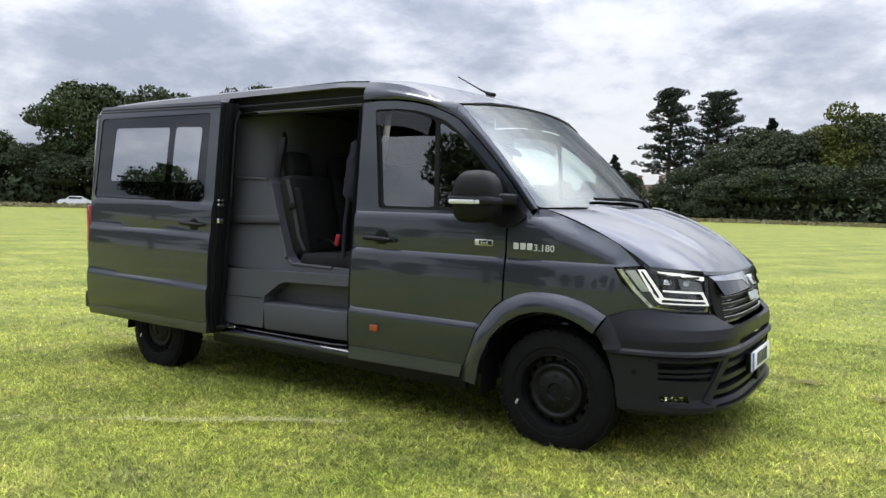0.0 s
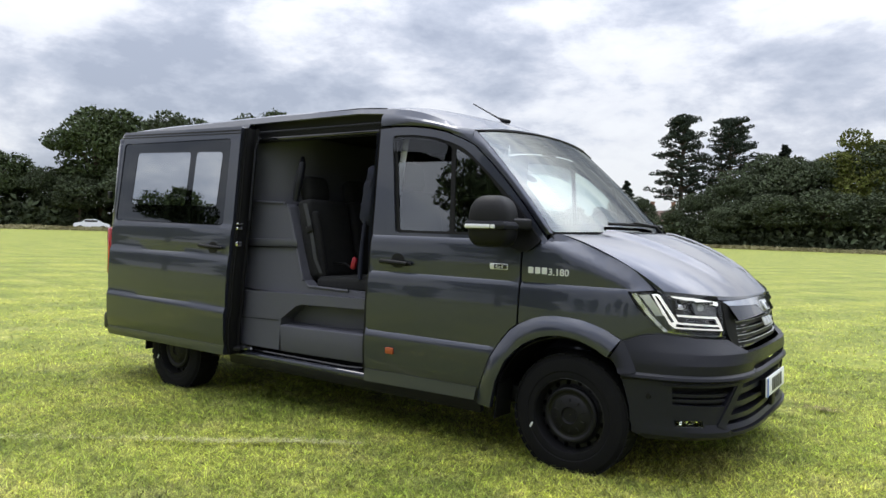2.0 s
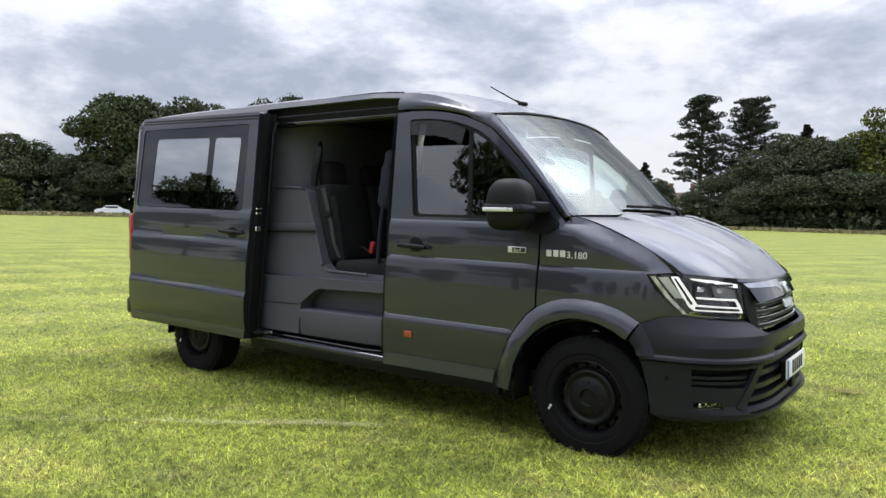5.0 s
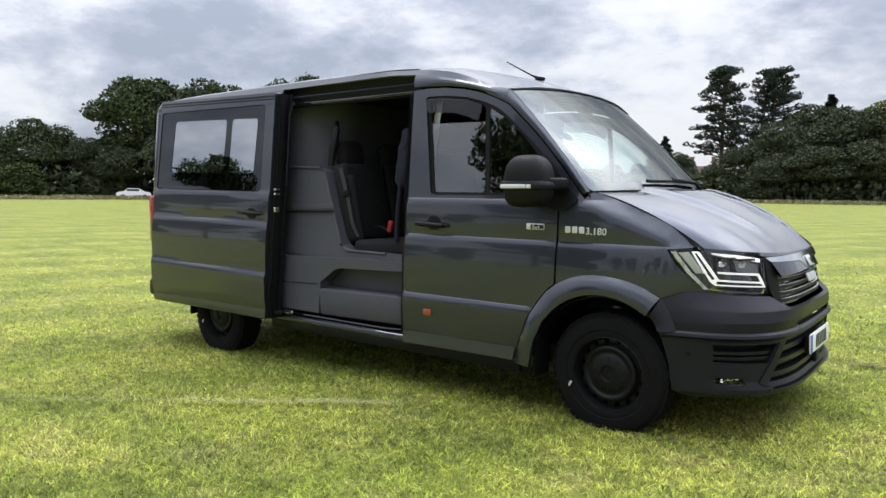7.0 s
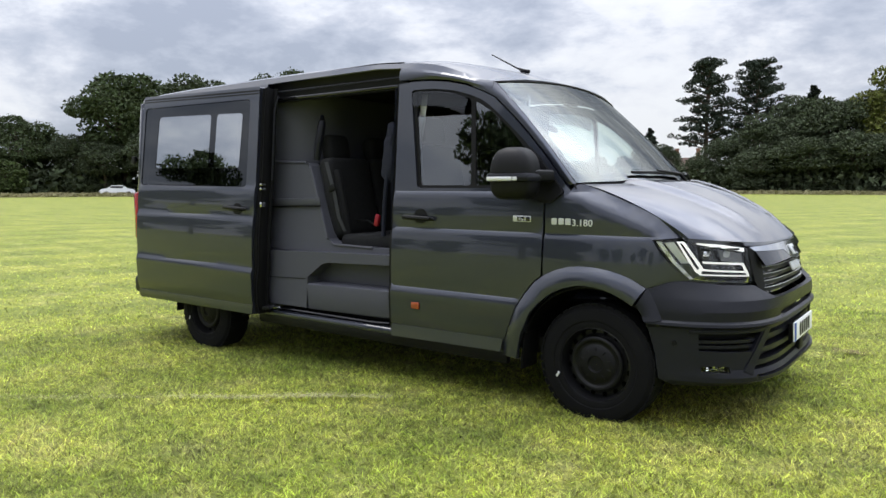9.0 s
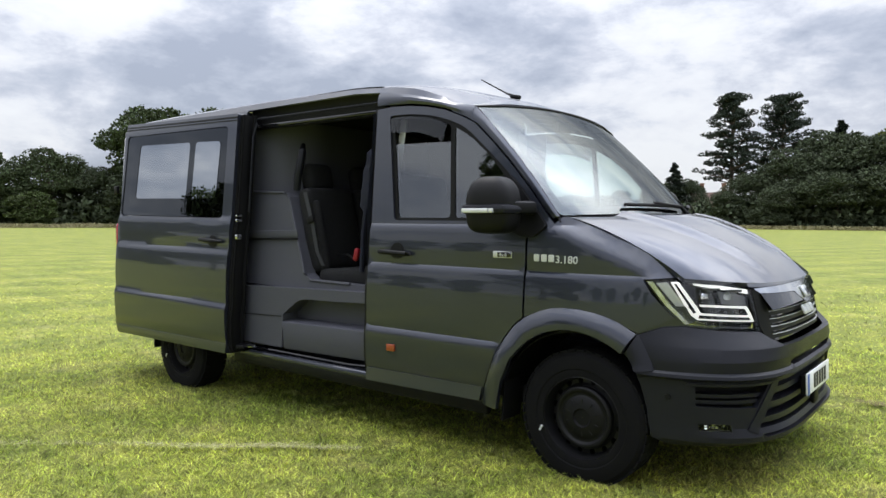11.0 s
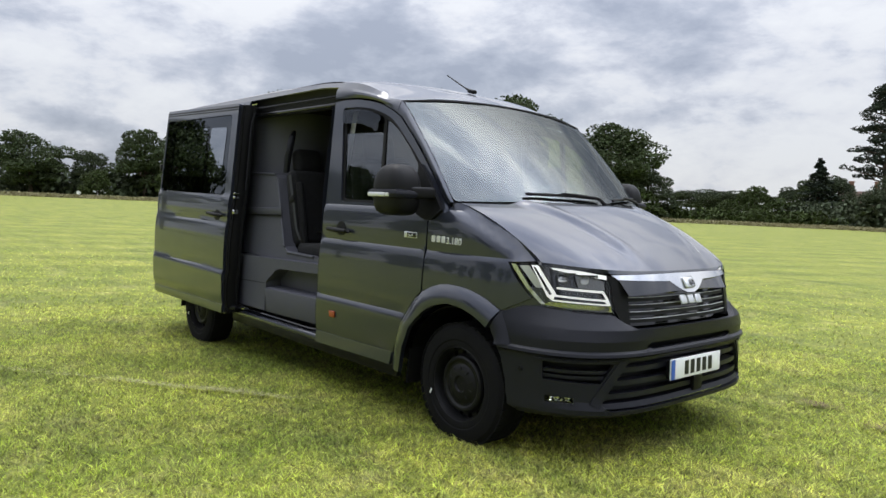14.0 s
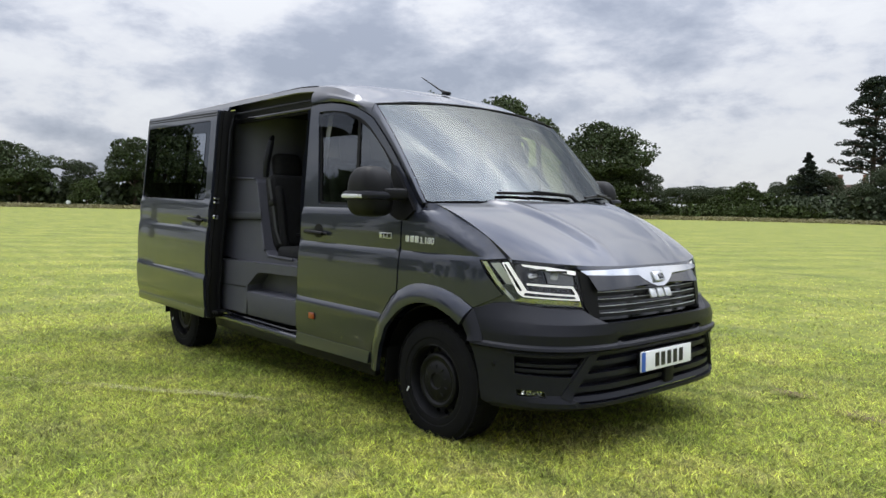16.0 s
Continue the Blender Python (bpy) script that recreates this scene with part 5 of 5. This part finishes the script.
def leaf_mesh(name, pts, size, mat, r):
    """Leaf sprays at the points: bent four-sided flakes, turned at random."""
    n = len(pts)
    p = np.array(pts)
    u = r.normal(size=(n, 3))
    u /= np.linalg.norm(u, axis=1, keepdims=True)
    k = r.normal(size=(n, 3)) + np.array([0, 0, 0.6])
    w = np.cross(u, k)
    w /= np.linalg.norm(w, axis=1, keepdims=True)
    nn = np.cross(u, w)
    s = (size * r.uniform(0.5, 1.3, n))[:, None]
    v = np.stack([p - u * s, p - w * s * 0.6 + nn * s * 0.25, p + u * s, p + w * s * 0.6 + nn * s * 0.25], 1)
    b = np.arange(n)[:, None] * 4
    faces = (b + np.array([0, 1, 2])).tolist() + (b + np.array([0, 2, 3])).tolist()
    me = bpy.data.meshes.new(name)
    me.from_pydata(v.reshape(-1, 3).tolist(), [], faces)
    me.materials.append(mat)
    return me


def blob(r, c, s, n):
    q = r.normal(size=(n, 3))
    q /= np.linalg.norm(q, axis=1, keepdims=True)
    q *= (r.uniform(0.45, 1.0, n) ** 0.5)[:, None]
    q[:, 2] = np.where(q[:, 2] < -0.3, q[:, 2] * 0.5, q[:, 2])
    return q * np.array(s) + np.array(c)


def tree(label, seed, tall, wide, mat, lobes=16, n=5200, low=0.16, leaf=0.36, kind="broad"):
    """A tree at the origin: tapered trunk, limbs, and a crown of leaf sprays."""
    n, leaf = int(n * 1.5), leaf * 0.82
    r = np.random.default_rng(seed)
    root = thing("tree", label, "tree")
    pts = []
    limbs = bmesh.new()

    def limb(path, rad):
        t = tube(path, rad, 7)
        me = bpy.data.meshes.new("tmp")
        t.to_mesh(me)
        t.free()
        limbs.from_mesh(me)
        bpy.data.meshes.remove(me)

    lean = r.uniform(-0.03, 0.03, 2) * tall
    limb([(0, 0, -0.3), (lean[0] * 0.3, lean[1] * 0.3, tall * 0.35), (lean[0], lean[1], tall * (0.93 if kind == "pine" else 0.7))], [tall * 0.026, tall * 0.017, tall * 0.005])
    if kind == "pine":
        for k in range(lobes):
            f = min(1.0, max(0.0, (k + r.uniform(-0.4, 0.4)) / (lobes - 1)))
            zc = tall * (0.34 + 0.60 * f)
            reach = wide * (0.50 - 0.30 * f ** 1.6) * r.uniform(0.55, 1.0)
            a = k * 2.4 + r.uniform(-0.5, 0.5)
            ex, ey, up = reach * math.cos(a), reach * math.sin(a), tall * r.uniform(-0.01, 0.05)
            limb([(lean[0] * f, lean[1] * f, zc - tall * 0.03), (ex * 0.55, ey * 0.55, zc), (ex, ey, zc + up)], [tall * 0.006, tall * 0.004, tall * 0.0015])
            for j in range(5):
                g = 0.35 + 0.16 * j
                b = wide * r.uniform(0.045, 0.085)
                pts.append(blob(r, (ex * g + r.normal(0, 0.02 * wide), ey * g + r.normal(0, 0.02 * wide), zc + up * g + tall * r.uniform(-0.01, 0.02)), (b, b, tall * r.uniform(0.014, 0.030)), n // (lobes * 5)))
        pts.append(blob(r, (lean[0], lean[1], tall * 0.95), (wide * 0.13, wide * 0.13, tall * 0.04), n // 16))
    elif kind == "spire":
        for k in range(lobes):
            f = k / (lobes - 1)
            wr = wide * 0.5 * (1 - f) + wide * 0.03
            a = r.uniform(0, 6.283)
            pts.append(blob(r, (wr * 0.4 * math.cos(a), wr * 0.4 * math.sin(a), tall * (low + (0.98 - low) * f)), (wr * r.uniform(0.6, 0.9), wr * r.uniform(0.6, 0.9), tall * 0.04), n // lobes))
    else:
        for k in range(lobes):
            a, e = r.uniform(0, 6.283), r.uniform(0, 1)
            rad = wide * 0.5 * (0.80 * math.sin(math.pi * (0.12 + 0.80 * e)) + 0.04) * r.uniform(0.45, 1.0)
            zc = tall * (low + 0.10 + (0.80 - low) * e)
            c = (rad * math.cos(a), rad * math.sin(a), zc)
            s = wide * r.uniform(0.13, 0.22)
            pts.append(blob(r, c, (s, s, s * r.uniform(0.55, 0.85)), n // lobes))
            limb([(0, 0, tall * (0.2 + 0.25 * e)), (c[0] * 0.5, c[1] * 0.5, tall * 0.12 + zc * 0.72), (c[0] * 0.95, c[1] * 0.95, zc)], [tall * 0.009, tall * 0.006, tall * 0.002])
        pts.append(blob(r, (0, 0, tall * 0.55), (wide * 0.36, wide * 0.36, tall * 0.34), n // 3))
    part("trunk", limbs, BARK, root)
    crown = new("crown", leaf_mesh("crown", np.concatenate(pts), leaf, mat, r))
    crown.parent = root
    return root


PROTO = {
    "oak": (tree("tall spreading oak in full dark green leaf at the field edge", 1, 18, 17, LEAF_OAK, 22, 7000), 18),
    "oak2": (tree("round-headed broadleaf tree with a dense green crown", 2, 16, 15, LEAF_OAK, 18, 6000, 0.08), 16),
    "dark": (tree("dark green broadleaf tree in a dense belt", 3, 17, 14, LEAF_DARK, 18, 6500, 0.02), 17),
    "dark2": (tree("dense dark woodland tree with leaves to the ground", 4, 15, 16, LEAF_DARK, 20, 7000, -0.05), 15),
    "light": (tree("yellow-green broadleaf tree standing above the belt", 5, 19, 15, LEAF_LIGHT, 18, 6500, 0.05), 19),
    "pine": (tree("tall open pine with flat dark needle tiers", 6, 26, 15, LEAF_PINE, 52, 12000, kind="pine", leaf=0.27), 26),
    "pine2": (tree("tall dark pine with ragged tiers of branches", 7, 26, 17, LEAF_PINE, 56, 13000, kind="pine", leaf=0.27), 26),
    "spire": (tree("slim dark conifer tapering to a point", 8, 14, 6, LEAF_PINE, 30, 4200, 0.04, 0.26, kind="spire"), 14),
    "bush": (tree("rounded green bush at the field edge", 9, 6, 7, LEAF_HEDGE, 12, 2600, -0.1, 0.28), 6),
}
used = set()


def plant(kind, az, d, el, turn=0.0, wide=1.0, group="trees round the field"):
    """A tree of that kind whose top stands at the elevation el seen from the lawn."""
    proto, tall = PROTO[kind]
    h = d * math.tan(radians(el)) + 1.37
    k = h / tall
    x, y = spot(az, d)
    m = pose(x, y, -0.1, 0, 0, turn) @ Matrix.Diagonal((k * wide, k * wide, k, 1))
    if kind in used:
        ob = copy_thing(proto, m @ Matrix.Diagonal([1 / c for c in proto.scale] + [1]))
    else:
        used.add(kind)
        ob = proto
        ob.matrix_basis = m
    return tagged(ob, group=group)


for row in [
    # belt behind the van's tail
    ("oak2", 168.6, 118, 4.0, 10, 1.25), ("dark", 164.9, 118, 2.8, 40, 1.2), ("bush", 164.4, 108, 1.35, 0, 1.1), ("oak2", 161.2, 116, 4.7, 90, 1.15), ("oak", 157.6, 118, 4.9, 130, 1.2), ("dark2", 155.3, 122, 3.5, 20, 1.2),
    ("bush", 158.6, 108, 1.7, 50, 1.4), ("dark2", 153.9, 116, 3.7, 60, 1.1), ("oak", 151.0, 112, 8.1, 200, 1.0), ("oak2", 148.4, 113, 8.4, 10, 1.0), ("dark", 145.9, 112, 8.4, 20, 1.0), ("oak", 143.6, 114, 7.5, 300, 0.9),
    ("dark", 141.6, 118, 8.7, 100, 0.7), ("dark2", 140.2, 114, 6.5, 0, 1.1), ("oak", 138.3, 116, 9.0, 140, 0.75), ("dark", 136.0, 112, 8.3, 70, 0.9), ("oak", 133.3, 108, 8.9, 40, 1.0), ("oak2", 130.8, 110, 6.9, 160, 1.0),
    ("dark2", 152.4, 109, 3.2, 120, 1.2), ("dark2", 148.8, 106, 4.0, 80, 1.2), ("dark2", 145.0, 106, 3.8, 30, 1.3), ("dark2", 141.4, 106, 4.0, 210, 1.3), ("dark2", 137.4, 106, 4.2, 250, 1.3),
    # single oak and the far wood
    ("oak", 125.4, 118, 6.9, 75, 1.15), ("dark2", 122.2, 126, 3.4, 15, 1.0), ("bush", 127.8, 120, 2.2, 0, 1.3), ("dark2", 125.9, 119, 4.0, 40, 1.2), ("bush", 123.3, 117, 2.0, 90, 1.6), ("dark", 128.4, 122, 4.6, 140, 1.0),
    ("dark2", 119.6, 260, 1.85, 0, 1.9), ("dark2", 118.0, 260, 1.95, 70, 1.9), ("dark2", 116.4, 260, 1.9, 140, 1.9), ("bush", 114.9, 140, 2.2, 0, 0.9), ("bush", 113.4, 150, 1.5, 80, 1.4), ("bush", 116.6, 135, 1.2, 30, 1.2),
    ("spire", 110.9, 160, 4.3, 0, 1.9), ("oak2", 111.6, 165, 3.0, 45, 0.8), ("dark2", 109.7, 165, 3.2, 20, 0.9), ("dark2", 112.6, 168, 2.3, 60, 0.9),
    # pines and the dark belt
    ("pine", 106.9, 140, 9.5, 0, 0.95), ("pine2", 103.4, 142, 9.15, 80, 0.95), ("dark2", 105.2, 132, 3.6, 0, 1.1), ("dark2", 107.0, 130, 2.3, 0, 1.2), ("dark2", 102.9, 130, 5.2, 100, 1.0), ("dark", 100.9, 134, 6.5, 0, 0.9),
    ("spire", 99.8, 138, 6.9, 0, 1.8), ("dark2", 98.6, 130, 6.2, 40, 1.0), ("dark", 96.8, 132, 6.7, 120, 1.0), ("light", 95.0, 130, 8.1, 0, 0.85), ("dark", 92.6, 128, 7.4, 200, 1.0), ("dark2", 90.4, 126, 6.6, 260, 1.0),
    ("dark", 88.0, 128, 7.0, 20, 1.1), ("dark2", 85.2, 126, 6.2, 90, 1.1), ("dark", 82.0, 128, 7.2, 50, 1.1), ("dark2", 100.0, 122, 3.6, 10, 1.3), ("dark2", 97.0, 122, 3.8, 70, 1.3), ("dark2", 93.8, 122, 3.6, 130, 1.3), ("dark2", 90.2, 122, 3.6, 190, 1.3), ("dark2", 103.4, 124, 3.0, 200, 1.3),
]:
    plant(*row)
# the rest of the field's rim, behind the camera
r_rim = np.random.default_rng(11)
for row in [("oak", -123.5, 69, 15.0, 30, 0.95), ("dark2", -118.0, 72, 9.0, 80, 1.1), ("dark", -129.5, 88, 4.0, 0, 1.1), ("dark2", -134.0, 92, 3.6, 50, 1.2), ("oak2", -139.0, 90, 4.2, 110, 1.2), ("dark2", -143.5, 94, 4.6, 160, 1.2), ("oak", -149.8, 92, 7.6, 210, 1.0), ("dark2", -154.5, 90, 5.0, 20, 1.2), ("oak", -163.5, 90, 9.5, 60, 0.9)]:
    plant(*row)
az = 79.0
while az > -188:
    if -158 < az < -114:
        az = -158.0
    k = ["oak", "dark", "dark2", "oak2", "pine", "light", "pine2"][int(r_rim.choice(7, p=[0.22, 0.2, 0.2, 0.2, 0.09, 0.03, 0.06]))]
    d = float(r_rim.uniform(62, 95))
    plant(k, az, d, float(r_rim.uniform(3.6, 6.8)) * (1.25 if "pine" in k else 1.0), float(r_rim.uniform(0, 360)), float(r_rim.uniform(0.9, 1.2)))
    az -= float(r_rim.uniform(6.0, 10.0))


def hedge(name, label, pairs, tall, deep, mat, n, leaf, cat):
    """A run of low growth along a line of (bearing, distance)."""
    r = np.random.default_rng(len(pairs) + n)
    pts = []
    for (a0, d0), (a1, d1) in zip(pairs, pairs[1:]):
        t = r.random(n)
        x0, y0 = spot(a0, d0)
        x1, y1 = spot(a1, d1)
        hgt = tall * (0.75 + 0.35 * np.sin(t * 23 + a0) * np.sin(t * 9))
        pts.append(np.stack([x0 + (x1 - x0) * t + r.normal(0, deep, n), y0 + (y1 - y0) * t + r.normal(0, deep, n), r.random(n) * hgt], 1))
    return tagged(new(name, leaf_mesh(name, np.concatenate(pts), leaf, mat, r)), label, cat, kind="stuff")


hedge("undergrowth", "dark undergrowth filling the foot of the tree belt", [(172, 124), (160, 120), (150, 114), (140, 112), (130, 116)], 4.4, 2.5, LEAF_DARK, 4200, 0.5, "undergrowth")
hedge("undergrowth", "dark undergrowth below the pines", [(112, 150), (106, 130), (98, 124), (90, 122), (80, 122)], 4.4, 2.5, LEAF_DARK, 4200, 0.5, "undergrowth")
hedge("hedge", "clipped green field hedge", [(130, 124), (124, 126), (118, 132), (112, 138), (105, 132)], 2.6, 1.2, LEAF_HEDGE, 5200, 0.34, "hedge")
hedge("rough_grass", "strip of tall straw-coloured rough grass", [(174, 104), (164, 102), (154, 101), (144, 100), (132, 104)], 0.5, 1.8, STRAW, 9000, 0.14, "grass")
hedge("rough_grass", "strip of tall straw-coloured rough grass", [(130, 108), (124, 112), (117, 118), (110, 124), (103, 119), (96, 117), (88, 116), (80, 116)], 0.6, 2.0, STRAW, 7000, 0.15, "grass")

# parked cars by the far trees
def far_car(az, d, turn, label):
    x, y = spot(az, d)
    c = thing("parked_car", label, "car", (x, y, 0))
    bm = bmesh.new()
    sec = [(-2.1, 0.35), (-2.15, 0.75), (-1.9, 0.95), (-1.2, 1.05), (-0.75, 1.42), (0.55, 1.46), (1.35, 1.02), (2.0, 0.88), (2.15, 0.6), (2.1, 0.35)]
    vs = [[bm.verts.new((px, yy * (0.86 if pz > 1.1 else 1), pz)) for px, pz in sec] for yy in (-0.85, 0.85)]
    for i in range(len(sec)):
        j = (i + 1) % len(sec)
        bm.faces.new((vs[0][i], vs[0][j], vs[1][j], vs[1][i]))
    bm.faces.new(vs[0])
    bm.faces.new(vs[1][::-1])
    part("body", bm, WHITE, c, angle=20)
    for s in (-1, 1):
        part("window", box((-0.1, s * 0.80, 1.2), (1.5, 0.03, 0.28), (s * 12, 0, 0), 0.01), GLOSS, c)
        for wx in (-1.3, 1.35):
            part("wheel", lathe([(0.02, 0.1), (0.31, 0.1), (0.32, 0), (0.31, -0.1), (0.02, -0.1)], (wx, s * 0.78, 0.32), 20), RUBBER, c)
    c.rotation_euler = (0, 0, radians(turn))
    return c


far_car(151.6, 103.5, 62, "white saloon car parked by the far trees")
far_car(164.6, 112, 70, "white car parked beyond the field edge")

# roofs and chimneys among the far trees
hx, hy = spot(108.2, 172)
house = thing("house", "distant red brick house with tall chimneys among trees", "house", (hx, hy, 0))
BRICK = material("far_brick", (0.22, 0.12, 0.08), 0.9, vary=0.2, scale=1)
TILE = material("far_roof_tile", (0.13, 0.085, 0.07), 0.9, vary=0.2, scale=1)
house.rotation_euler = (0, 0, radians(18))
part("wall", box((0, 0, 2.4), (9, 6, 4.8)), BRICK, house)
rb = bmesh.new()
q = [rb.verts.new(p) for p in ((-4.8, -3.3, 4.7), (4.8, -3.3, 4.7), (4.8, 3.3, 4.7), (-4.8, 3.3, 4.7), (-4.2, 0, 7.6), (4.2, 0, 7.6))]
for f in ((0, 1, 5, 4), (2, 3, 4, 5), (0, 4, 3), (1, 2, 5), (3, 2, 1, 0)):
    rb.faces.new([q[i] for i in f])
part("roof", rb, TILE, house, smooth=False)
for cx in (-2.2, 2.4):
    ch = part("chimney", box((cx, 0, 8.3), (0.9, 0.8, 2.6), bev=0.05), BRICK, house)
    part("chimney_cap", box((cx, 0, 9.55), (1.1, 1.0, 0.25), bev=0.04), BRICK, ch)
